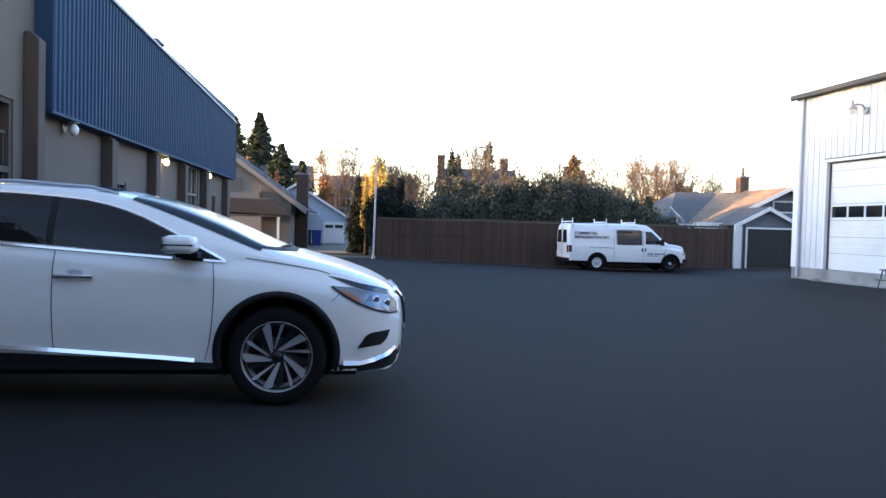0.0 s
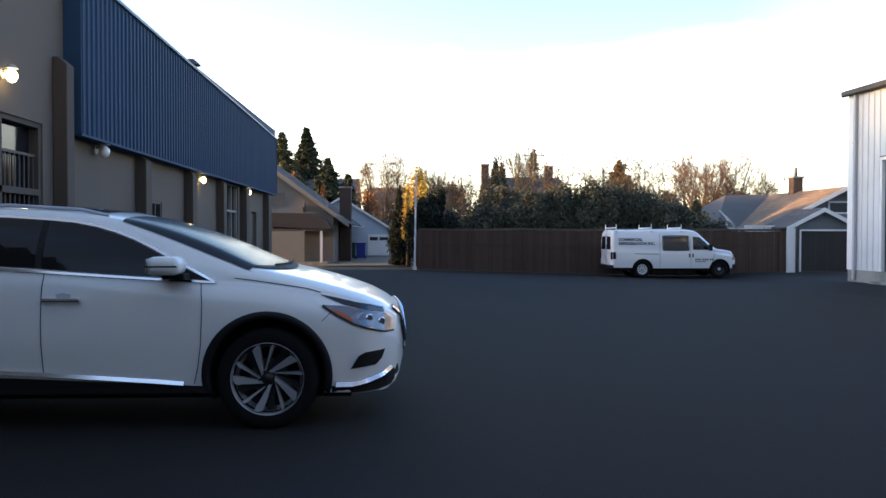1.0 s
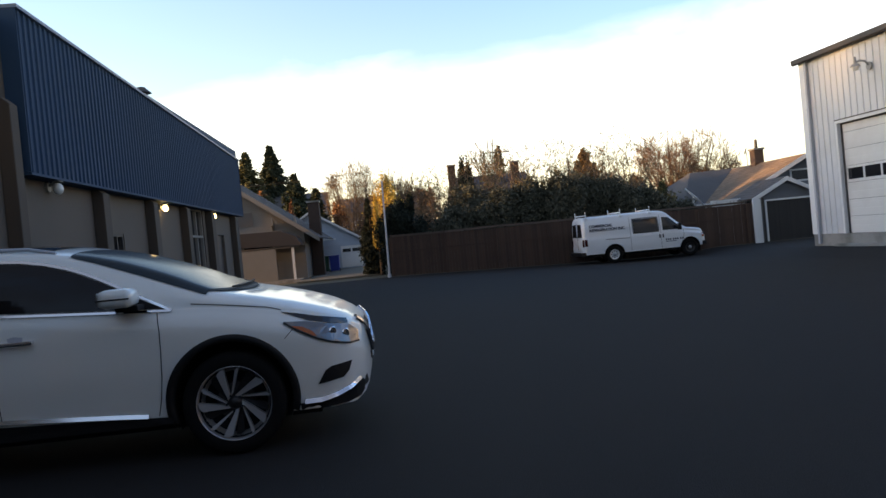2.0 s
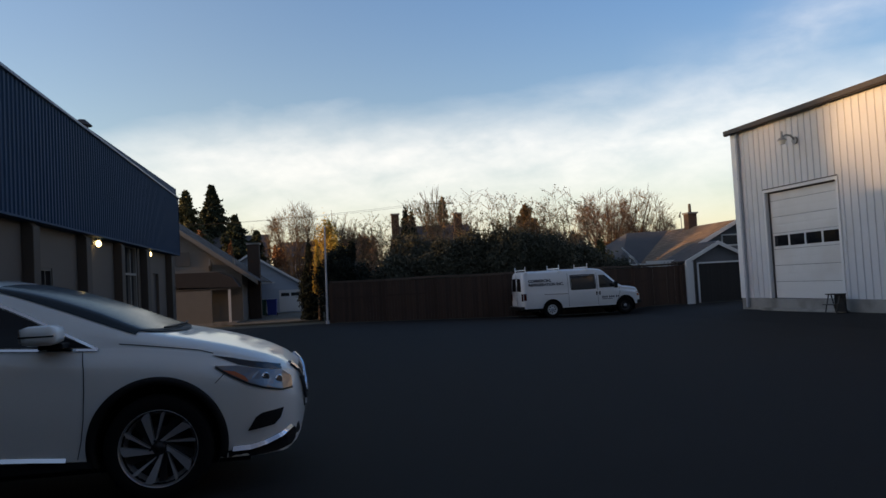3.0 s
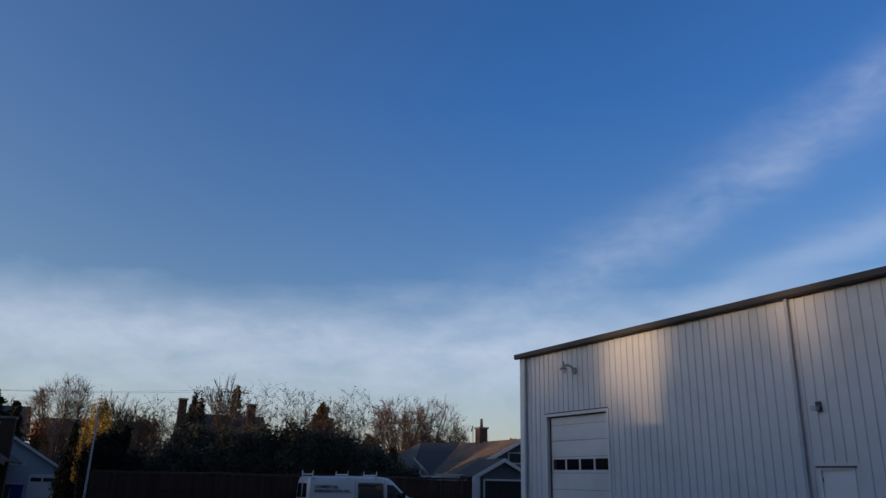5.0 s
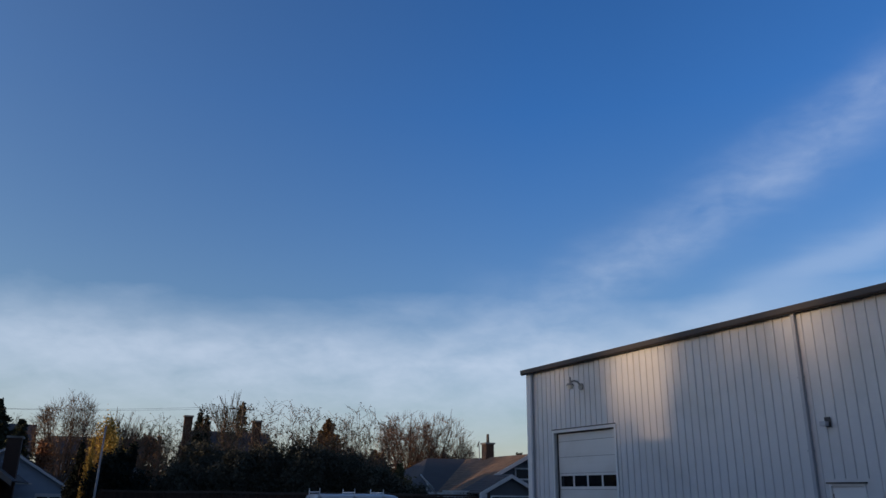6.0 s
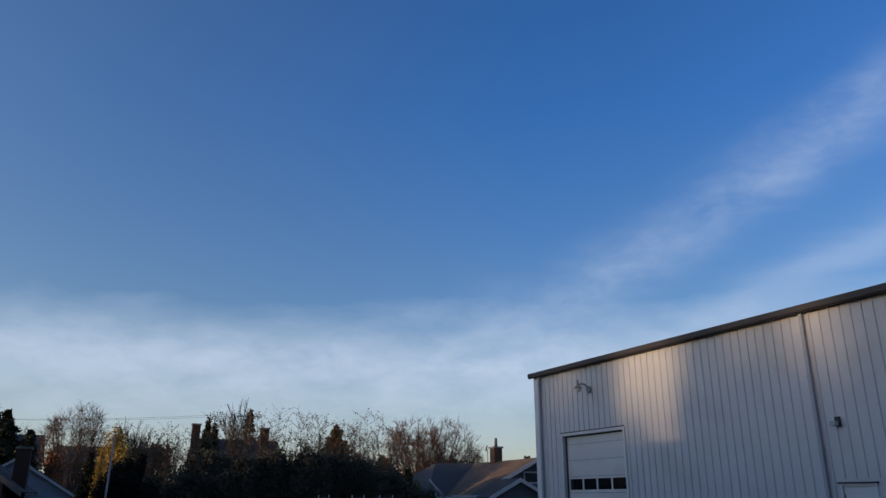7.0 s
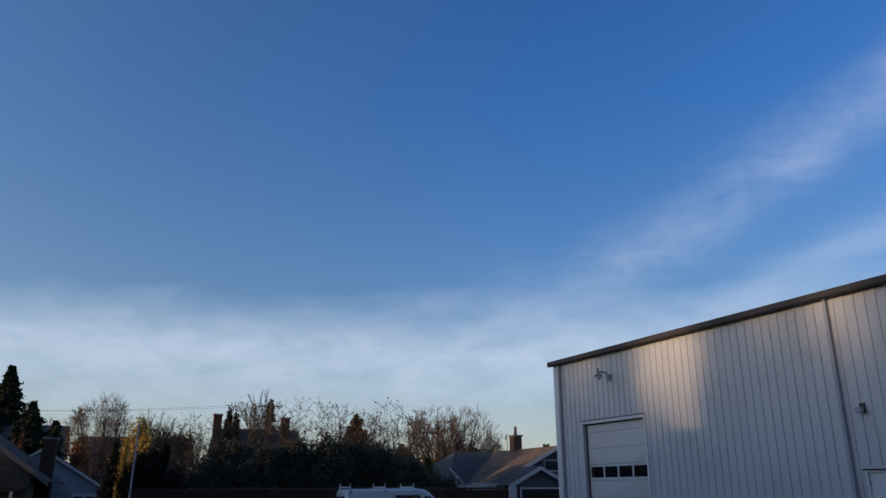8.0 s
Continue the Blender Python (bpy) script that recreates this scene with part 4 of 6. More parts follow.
def leaf_quads(rs, centres, size, flat=0.0, up=0.0):
    """Small four-cornered leaves at the centres, turned at random."""
    n = len(centres)
    a = rs.normal(size=(n, 3))
    a[:, 2] = a[:, 2] * (1 - flat) + up
    a /= np.linalg.norm(a, axis=1)[:, None]
    b = np.cross(a, rs.normal(size=(n, 3)))
    b /= np.linalg.norm(b, axis=1)[:, None]
    s = size * rs.uniform(0.6, 1.4, size=(n, 1))
    c = np.asarray(centres)
    return np.stack([c - a * s, c + b * s * 0.45, c + a * s, c - b * s * 0.45], axis=1)


def shrub(name, label, x, y, z0, rx, ry, h, n, mat, seed, size=0.09, shape="round", lobes=14, category="shrub", group="", trunk=True, lift=0.0):
    """A leafy mass of uneven lobes, with a short trunk inside."""
    rs = np.random.RandomState(seed)
    t = thing(name, label, category, group)
    if trunk:
        bm = tube((x, y, z0 - 0.05), (x, y, z0 + h * 0.7), 0.05 + 0.01 * h, 0.02, 7)
        for k in range(6):
            a = rs.uniform(0, 6.28)
            zz = z0 + h * rs.uniform(0.2, 0.55)
            add_tube(bm, (x, y, zz), (x + math.cos(a) * rx * 0.7, y + math.sin(a) * ry * 0.7, zz + h * 0.25), 0.03, 0.01, 5)
        part("trunk", bm, BARK, t)
    cs = []
    for k in range(lobes):
        f = rs.uniform(0.05, 1.0)
        if shape == "column":
            w = (1 - f ** 2.2) * 0.75 + 0.12
        elif shape == "block":
            w = 1.0 if f < 0.85 else 0.8
        elif shape == "cone":
            w = 1.02 - f
        else:
            w = math.sqrt(max(0.05, 1 - (2 * f * 0.92 - 0.75) ** 2))
        a = rs.uniform(0, 6.28)
        rad = rs.uniform(0.2, 0.75) * w
        c = np.array((x + rx * rad * math.cos(a), y + ry * rad * math.sin(a), z0 + h * f * 0.9))
        lr = np.array((rx * 0.5 * max(w, 0.3), ry * 0.5 * max(w, 0.3), h * 0.16)) * rs.uniform(0.7, 1.25)
        m = n // lobes
        d = rs.normal(size=(m, 3))
        d /= np.linalg.norm(d, axis=1)[:, None]
        cs.append(c + d * lr * (rs.uniform(0.25, 1.0, size=(m, 1)) ** 0.4) * (1 + 0.25 * rs.normal(size=(m, 1))))
    cs = np.concatenate(cs)
    cs[:, 2] = np.maximum(cs[:, 2], z0 + 0.05)
    if lift:
        cs = cs[cs[:, 2] > z0 + lift + 0.25 * np.sin(cs[:, 0] * 5.0)]
    quads_mesh("crown", leaf_quads(rs, cs, size), len(cs), mat, t)
    return t


def limb_mesh(segs, sides=4):
    """Tapered tubes from rows (p0, p1, r0, r1), as one bmesh-free mesh: returns vertices and faces."""
    p0 = np.array([s[0] for s in segs])
    p1 = np.array([s[1] for s in segs])
    r0 = np.array([s[2] for s in segs])[:, None]
    r1 = np.array([s[3] for s in segs])[:, None]
    d = p1 - p0
    d /= np.linalg.norm(d, axis=1)[:, None] + 1e-9
    ref = np.where(np.abs(d[:, 2:3]) > 0.9, np.array([[1.0, 0, 0]]), np.array([[0, 0, 1.0]]))
    u = np.cross(d, ref)
    u /= np.linalg.norm(u, axis=1)[:, None]
    v = np.cross(d, u)
    out = []
    for k in range(sides):
        a0, a1 = 6.2832 * k / sides, 6.2832 * (k + 1) / sides
        c0, c1 = u * math.cos(a0) + v * math.sin(a0), u * math.cos(a1) + v * math.sin(a1)
        out.append(np.stack([p0 + c0 * r0, p0 + c1 * r0, p1 + c1 * r1, p1 + c0 * r1], axis=1))
    return np.concatenate(out)


def grow(rs, segs, p, d, length, r, depth, spread, up, kids=3, bits=3):
    """Recursive limbs, each in a few bent pieces."""
    for k in range(bits):
        q = p + d * (length / bits)
        r2 = r * (0.9 if k < bits - 1 else 0.75)
        segs.append((p, q, r, r2))
        if depth > 0 and (k > 0 or depth < 3):
            for _ in range(kids if k == bits - 1 else max(1, kids - 2)):
                nd = d + rs.normal(size=3) * spread
                nd[2] += up
                nd /= np.linalg.norm(nd)
                grow(rs, segs, q, nd, length * rs.uniform(0.62, 0.9), r2 * rs.uniform(0.45, 0.68), depth - 1, spread, up, kids, bits)
        d = d + rs.normal(size=3) * 0.14
        d[2] += up * 0.25
        d /= np.linalg.norm(d)
        p, r = q, r2


def bare_tree(label, x, y, z0, h, seed, depth=4, spread=0.55, up=0.12, kids=3, r=None, mat=None, leaves=0, leaf_mat=None, leaf_size=0.07, width=1.0, trunk_part=0.3, twig=0.013):
    rs = np.random.RandomState(seed)
    t = thing("tree", label, "tree", "bare trees")
    segs = []
    r = r or h * 0.02
    grow(rs, segs, np.zeros(3), np.array((0.0, 0.0, 1.0)), h * trunk_part, r, depth, spread, up, kids)
    pts = np.array([s[1] for s in segs])
    top = pts[:, 2].max()
    k = h / top
    sc = np.array((k * width, k * width, k))
    segs = [(s[0] * sc + (x, y, z0), s[1] * sc + (x, y, z0), max(s[2], twig), max(s[3], twig * 0.8)) for s in segs]
    main = [s for s in segs if s[2] > r * 0.33]
    fine = [s for s in segs if s[2] <= r * 0.33]
    q = limb_mesh(main, 7)
    quads_mesh("trunk", q, len(q), BARK, t)
    q = limb_mesh(fine, 3)
    quads_mesh("crown", q, len(q), mat or TWIG, t, label="fine bare twigs")
    if leaves:
        tips = np.array([s[1] for s in fine])
        c = tips[rs.randint(0, len(tips), leaves)] + rs.normal(size=(leaves, 3)) * 0.18
        quads_mesh("leaves", leaf_quads(rs, c, leaf_size), leaves, leaf_mat or RUST_LEAF, t)
    return t


def conifer(label, x, y, z0, h, rad, n, mat, seed, droop=0.25, size=0.2, ragged=0.35, power=0.85):
    """Trunk, whorls of limbs and needle sprays along them."""
    rs = np.random.RandomState(seed)
    t = thing("conifer", label, "tree", "conifers")
    part("trunk", tube((x, y, z0 - 0.1), (x, y, z0 + h * 0.985), h * 0.016, 0.01, 8), BARK, t)
    segs, cs = [], []
    limbs = int(h * 48)
    for k in range(limbs):
        f = rs.uniform(0.06, 0.985)
        L = rad * (1 - f) ** power * (1 + ragged * rs.normal()) + 0.12
        L = max(L, 0.12)
        a = rs.uniform(0, 6.28)
        p = np.array((x, y, z0 + h * f))
        e = p + np.array((math.cos(a) * L, math.sin(a) * L, -droop * L + 0.12 * L * rs.normal()))
        segs.append((p, e, 0.03, 0.008))
        m = max(4, int(n / limbs * (0.3 + 1.4 * L / rad)))
        s = rs.uniform(0.15, 1.0, size=(m, 1)) ** 0.7
        c = p + (e - p) * s
        c += rs.normal(size=(m, 3)) * np.array((0.11, 0.11, 0.09)) * (0.4 + 1.1 * L / rad) * max(rad * 0.35, 0.4)
        cs.append(c)
    q = limb_mesh(segs, 3)
    quads_mesh("limbs", q, len(q), BARK, t)
    cs = np.concatenate(cs)
    quads_mesh("crown", leaf_quads(rs, cs, size, 0.3, -0.1), len(cs), mat, t)
    return t


def fan_tree(label, x, y, z0, h, half, seed, mat=None, leaves=0, leaf_mat=None, fork=0.22, limbs=17, subs=13, twigs=14, r=None, twig=0.012):
    """A bare tree with a rounded crown: limbs fan out from the trunk's fork, and fine twigs fill the crown's edge."""
    rs = np.random.RandomState(seed)
    t = thing("tree", label, "tree", "bare trees")
    r = r or h * 0.018
    c0 = np.array((x, y, z0 + h * (fork + 1) / 2))
    half_h = h * (1 - fork) / 2
    root, top = np.array((x, y, z0 - 0.1)), np.array((x, y, z0 + h * fork))
    main, fine = [(root, top, r * 1.3, r)], []

    def run(out, a, b, r0, r1, bits, bend):
        pts = [a]
        sag = rs.normal(size=3) * bend
        for k in range(1, bits + 1):
            f = k / bits
            pts.append(a + (b - a) * f + sag * math.sin(math.pi * f) + rs.normal(size=3) * bend * 0.18 * (k < bits))
        for k in range(bits):
            out.append((pts[k], pts[k + 1], r0 + (r1 - r0) * k / bits, r0 + (r1 - r0) * (k + 1) / bits))
        return pts

    def on_crown(d, f):
        d = d / np.linalg.norm(d)
        return c0 + d * np.array((half, half, half_h)) * f

    for i in range(limbs):
        a = 6.2832 * (i + rs.uniform(-0.3, 0.3)) / limbs
        d = np.array((math.cos(a), math.sin(a), rs.uniform(-0.35, 0.95)))
        pts = run(main, top - np.array((0, 0, rs.uniform(0, h * 0.06))), on_crown(d, 0.92), r * 0.5, twig * 1.6, 6, h * 0.03)
        for j in range(subs):
            k = rs.randint(2, 7)
            p = pts[k]
            e = on_crown(d / np.linalg.norm(d) + rs.normal(size=3) * 0.55, rs.uniform(0.84, 1.0))
            e = p + (e - p) * rs.uniform(0.75, 1.0)
            q = run(fine, p, e, twig * 1.7, twig, 4, h * 0.018)
            for _ in range(twigs):
                m = q[rs.randint(1, 5)]
                g = (m - c0) / np.array((half, half, half_h)) + rs.normal(size=3) * 0.55 + np.array((0, 0, 0.35))
                g /= np.linalg.norm(g)
                run(fine, m, m + g * h * rs.uniform(0.035, 0.085), twig * 0.9, twig * 0.6, 2, h * 0.006)
    quads_mesh("trunk", (q := limb_mesh(main, 7)), len(q), BARK, t)
    quads_mesh("crown", (q := limb_mesh(fine, 3)), len(q), mat or TWIG, t, label="fine bare twigs")
    if leaves:
        tips = np.array([s[1] for s in fine])
        tips = tips[tips[:, 2] < z0 + h * 0.75]
        c = tips[rs.randint(0, len(tips), leaves)] + rs.normal(size=(leaves, 3)) * 0.15
        quads_mesh("leaves", leaf_quads(rs, c, 0.06), leaves, leaf_mat or RUST_LEAF, t)
    return t


def sapling_stand(label, x0, x1, y0, y1, z0, h0, h1, count, seed, mat, leaves=6):
    """Thin upright shoots with a few leaves, past counting."""
    rs = np.random.RandomState(seed)
    segs, cs = [], []
    for k in range(count):
        p = np.array((rs.uniform(x0, x1), rs.uniform(y0, y1), z0))
        h = rs.uniform(h0, h1)
        d = np.array((rs.normal() * 0.07, rs.normal() * 0.07, 1.0))
        r = 0.022
        for j in range(5):
            q = p + d * (h / 5)
            segs.append((p, q, r, r * 0.8))
            if j > 1:
                for _ in range(3):
                    e = q + np.array((rs.normal() * 0.35, rs.normal() * 0.35, rs.uniform(0.2, 0.6)))
                    segs.append((q, e, 0.011, 0.006))
                    for _ in range(leaves):
                        cs.append(q + (e - q) * rs.uniform(0.3, 1.1) + rs.normal(size=3) * 0.05)
            d = d + rs.normal(size=3) * 0.06
            p, r = q, r * 0.8
    t = tagged(new("saplings"), label, "saplings", kind="stuff")
    q = limb_mesh(segs, 3)
    quads_mesh("stems", q, len(q), TWIG, t)
    if cs:
        quads_mesh("crown", leaf_quads(rs, np.array(cs), 0.05), len(cs), mat, t)
    return t


def build_plants():
    # left: firs behind the beige house
    conifer("tall dark fir behind the beige house", -10.1, 83.5, 0, 13.4, 4.2, 60000, FIR, 11, size=0.17, ragged=0.2, power=1.0)
    conifer("olive-brown conifer beside the tall fir", -12.2, 80.0, 0, 12.5, 3.6, 36000, CONIFER_LIGHT, 12, size=0.17, ragged=0.3, power=0.95)
    conifer("smaller dark fir with drooping limbs", -7.2, 78.0, 0, 9.5, 3.0, 36000, FIR, 13, size=0.17, ragged=0.3, power=0.9)
    conifer("short dark fir at the end of the row", -4.8, 74.0, 0, 7.5, 1.7, 16000, FIR, 14, size=0.16, ragged=0.25)
    shrub("russet_shrub", "russet leafy shrub in evening sun", -8.8, 66.0, 0, 1.6, 1.6, 6.6, 6000, RUST_LEAF, 15, 0.12)
    shrub("russet_shrub", "russet leafy shrub in evening sun", -6.3, 64.0, 0, 1.0, 1.0, 5.6, 4000, RUST_LEAF, 16, 0.12)
    # bare trees over the blue house
    fan_tree("wide bare deciduous tree with fine twigs", -1.0, 66.0, 0, 9.1, 2.5, 21)
    fan_tree("far bare tree beside the firs", -6.4, 84.0, 0, 9.2, 1.7, 25, limbs=7, subs=8)
    shrub("russet_tree", "low tree with thinning russet leaves", -2.1, 58.0, 0, 1.3, 1.3, 4.8, 3500, RUST_LEAF, 22, 0.1)
    bare_tree("slender bare tree with golden twigs", 3.0, 62.0, 0, 7.6, 23, depth=4, spread=0.32, up=0.22)
    bare_tree("small bare tree behind the hedge", 5.0, 57.0, 0, 6.2, 24, depth=4, spread=0.4, up=0.2)
    # golden tree and dark evergreens at the pole
    shrub("arborvitae", "tall clipped dark green arborvitae column", 0.55, 37.7, -0.15, 0.66, 0.6, 3.75, 20000, DARK_LEAF, 31, 0.065, "column", 40)
    # sunlit tips of the arborvitae, added as a separate gold-coloured crown
    shrub("golden_tree", "sunlit arborvitae tips as a separate gold crown", 0.95, 37.25, -0.15, 0.36, 0.4, 4.0, 11000, SUNLIT_GOLD, 32, 0.055, "column", 34, lift=1.55)
    shrub("golden_tree", "airy golden yellow tree glowing in low sun", 1.6, 39.0, -0.15, 1.35, 0.8, 5.0, 16000, SUNLIT_GOLD, 33, 0.055, "round", 44, lift=2.6)
    shrub("evergreen_shrub", "dark round evergreen shrub behind the fence", 2.05, 36.7, -0.15, 1.45, 0.95, 3.55, 26000, DARK_LEAF, 34, 0.07, "round", 38)
    shrub("evergreen_shrub", "dark evergreen shrub top behind the fence", 2.65, 37.2, -0.15, 0.75, 0.7, 3.85, 9000, DARK_LEAF, 35, 0.07, "round", 20)
    bare_tree("bare sapling above the golden tree", 2.6, 44.0, 0, 6.1, 36, depth=4, spread=0.3, up=0.25)
    # hedge behind the fence
    rs = random.Random(9)
    for k in range(17):
        x = 4.7 + k * 0.76
        h = 3.15 + 1.05 * math.exp(-((x - 10.2) / 3.4) ** 2) - 0.3 * max(0.0, x - 13.6) + rs.uniform(-0.3, 0.2)
        shrub("hedge_shrub", "dense dark green hedge shrub behind the fence", x, 37.2 + rs.uniform(-0.4, 0.9), -0.15, 1.0, 0.9, h, 13000, HEDGE, 40 + k, 0.075,
              "block", 30, group="hedge shrubs")
    for k in range(5):
        x = 5.6 + k * 1.9
        shrub("hedge_shrub", "tall loose shrub behind the hedge", x, 40.5 + rs.uniform(-0.5, 0.5), -0.15, 1.5, 1.0, 4.1 + rs.uniform(-0.3, 0.35), 13000, HEDGE, 60 + k, 0.08, "block", 30, group="hedge shrubs")
    sapling_stand("thin leafy saplings rising above the hedge", 7.5, 16.5, 40, 44, 0, 4.0, 5.9, 190, 71, HEDGE, 4)
    sapling_stand("thin leafy saplings rising above the hedge", 3.4, 8.0, 42, 46, 0, 3.6, 5.2, 80, 72, CONIFER_LIGHT, 4)
    # dark cones at the brick house
    shrub("cypress", "dark pointed cypress beside the chimney", 7.98, 59.3, 0, 1.15, 1.0, 7.15, 16000, DARK_LEAF, 81, 0.11, "column", 64)
    shrub("cypress", "dark pointed cypress beside the chimney", 8.55, 59.5, 0, 1.1, 1.0, 6.95, 15000, DARK_LEAF, 82, 0.11, "column", 64)
    conifer("thin conifer above the brick house roof", 12.0, 64.5, 0, 9.0, 1.5, 3000, CONIFER_LIGHT, 83, size=0.16, droop=0.1)
    bare_tree("leaning bare birch top", 9.9, 55.0, 0, 8.7, 84, depth=4, spread=0.28, up=0.24, leaves=500, leaf_mat=CONIFER_LIGHT, width=0.7)
    conifer("russet-brown feathery conifer behind the van", 15.5, 50.5, -0.15, 6.75, 2.9, 40000, BROWN_NEEDLE, 85, droop=-0.15, size=0.085, ragged=0.3, power=1.1)
    bare_tree("bare shrub behind the van", 17.3, 48.0, 0, 5.0, 86, depth=4, spread=0.4, up=0.2)
    # big bare tree with a rust-lit crown
    fan_tree("large spreading bare tree with a rounded crown", 26.7, 57.0, 0, 8.3, 3.0, 91)
    fan_tree("bare tree with reddish twigs beside the large one", 23.7, 56.5, 0, 8.2, 2.5, 92, RED_TWIG, 350, RUST_LEAF)
    shrub("russet_shrub", "russet shrub lit by low sun", 25.3, 54.2, 0, 1.5, 1.3, 4.7, 5000, RUST_LEAF, 93, 0.1)
    shrub("evergreen_shrub", "dark shrub beside the bungalow roof", 18.0, 43.5, -0.2, 1.2, 1.2, 3.1, 8000, HEDGE, 94, 0.08)
    shrub("evergreen_shrub", "dark shrub beside the bungalow roof", 16.8, 41.5, -0.2, 1.0, 1.0, 3.0, 7000, HEDGE, 95, 0.08)
    shrub("olive_shrub", "olive shrub in front of the bungalow", 16.7, 40.2, -0.3, 1.2, 1.0, 3.65, 14000, CONIFER_LIGHT, 96, 0.07, "round", 30)
    fan_tree("small bare tree behind the bungalow chimney", 33.0, 66.0, 0, 6.6, 1.7, 97, limbs=7, subs=8)
    shrub("evergreen_shrub", "round green tree top past the bungalow", 36.5, 66.0, 0, 1.8, 1.5, 6.0, 4000, CONIFER_LIGHT, 98, 0.12)
    rs = random.Random(31)
    for k in range(22):
        x = -34 + k * 4.6
        h = (7.4 if x < 8 else 6.2 if x < 30 else 7.0) + rs.uniform(-0.9, 0.9)
        shrub("distant_tree", "dim distant tree on the rise", x, 100 + rs.uniform(-5, 8), 0, 3.6, 2.5, h, 4500, RUST_LEAF if k % 4 == 1 else HEDGE, 210 + k, 0.30, "round", 22, "tree", "distant trees")


build_plants()


def build_far_cover():
    # distant unseen tree row past the stucco building, added to break up low sun
    rnd = random.Random(12)
    side = Vector((-math.sin(radians(SUN_AZ)), math.cos(radians(SUN_AZ)), 0))
    if side.y < 0:
        side = -side
    base = Vector((17.6, 20.0, 0)) + 120 * Vector((math.cos(radians(SUN_AZ)), math.sin(radians(SUN_AZ)), 0))
    for k in range(22):
        c = -16 + k * 1.5
        p = base + side * (c * side.y)
        shrub("street_tree", "tall unseen tree added to break up the low sun", p.x, p.y, 0, 2.1, 2.1, 17.2 + rnd.uniform(-0.5, 0.5), 4500, HEDGE, 150 + k, 0.45, "round", 24, "tree", "street trees")
    for k in range(14):
        c = 17.0 + k * 1.55
        if 17.5 < c < 22.6:
            continue
        p = base + side * (c * side.y)
        shrub("street_tree", "tall unseen tree added to break up the low sun", p.x, p.y, 0, 2.1, 2.1, 15.6 + rnd.uniform(-0.5, 0.5), 4500, HEDGE, 180 + k, 0.45, "round", 24, "tree", "street trees")
    row = ((3.5, 30.0, 3.2, 14000, 0.45), (7.2, 30.0, 3.0, 12000, 0.45), (10.0, 30.0, 2.6, 9000, 0.45), (12.8, 28.0, 2.2, 8000, 0.45),
           (-2.3, 30.0, 2.1, 9000, 0.4), (-4.9, 30.0, 1.7, 3000, 0.3), (-8.7, 30.0, 3.3, 16000, 0.42), (-11.4, 30.0, 3.2, 14000, 0.42), (-14.4, 30.0, 2.6, 9000, 0.45))
    for k, (c, h, r, n, size) in enumerate(row):
        p = base + side * (c * side.y)
        shrub("street_tree", "tall unseen tree added to break up the low sun", p.x, p.y, 0, r, r, h, n, HEDGE, 130 + k, size, "column", 36, "tree", "street trees")


build_far_cover()


def build_utility_pole():
    p = thing("utility_pole", "wooden utility pole with a crossarm behind the brick house", "utility pole")
    part("shaft", tube((11.6, 62.0, 0), (11.6, 62.0, 8.6), 0.10, 0.07, 10), DARK_TRIM, p)
    part("crossarm", box(10.7, 12.5, 61.94, 62.0, 8.05, 8.13), DARK_TRIM, p)
    for x in (10.8, 11.2, 12.0, 12.4):
        part("insulator", tube((x, 61.95, 8.14), (x, 61.95, 8.3), 0.04, seg=8), GALV, p)
    for x, z in ((10.8, 8.3), (12.4, 8.3)):
        c = thing("power_cable", "thin dark overhead cable strung across the houses", "cable", "overhead cables")
        a, b = Vector((x, 61.95, z)), Vector((x - 44, 70.0, z + 0.5))
        pts = [a.lerp(b, k / 16) - Vector((0, 0, 1.1 * (1 - (2 * k / 16 - 1) ** 2))) for k in range(17)]
        bm = bmesh.new()
        rings = [[bm.verts.new(q + Vector((0, 0.009 * math.cos(u), 0.009 * math.sin(u)))) for u in (0, 2.09, 4.19)] for q in pts]
        for q, w in zip(rings, rings[1:]):
            for k in range(3):
                bm.faces.new((q[k], q[(k + 1) % 3], w[(k + 1) % 3], w[k]))
        part("wire", bm, BLACK_STEEL, c)


build_utility_pole()

# ---- vehicles ----


def smooth_keys(xs, ys, x):
    """Hermite interpolation through keys."""
    xs, ys = np.asarray(xs, float), np.asarray(ys, float)
    m = np.gradient(ys, xs)
    k = np.clip(np.searchsorted(xs, x) - 1, 0, len(xs) - 2)
    h = xs[k + 1] - xs[k]
    t = (x - xs[k]) / h
    return ((2 * t ** 3 - 3 * t ** 2 + 1) * ys[k] + (t ** 3 - 2 * t ** 2 + t) * h * m[k]
            + (-2 * t ** 3 + 3 * t ** 2) * ys[k + 1] + (t ** 3 - t ** 2) * h * m[k + 1])


def round_poly(pts, n):
    """Catmull-Rom through the section's points, n steps a span."""
    p = np.asarray(pts, float)
    q = np.vstack([2 * p[0] - p[1], p, 2 * p[-1] - p[-2]])
    out = []
    for k in range(1, len(q) - 2):
        for j in range(n):
            t = j / n
            a, b, c, d = q[k - 1], q[k], q[k + 1], q[k + 2]
            out.append(0.5 * ((2 * b) + (-a + c) * t + (2 * a - 5 * b + 4 * c - d) * t * t + (-a + 3 * b - 3 * c + d) * t ** 3))
    out.append(p[-1])
    return np.array(out)


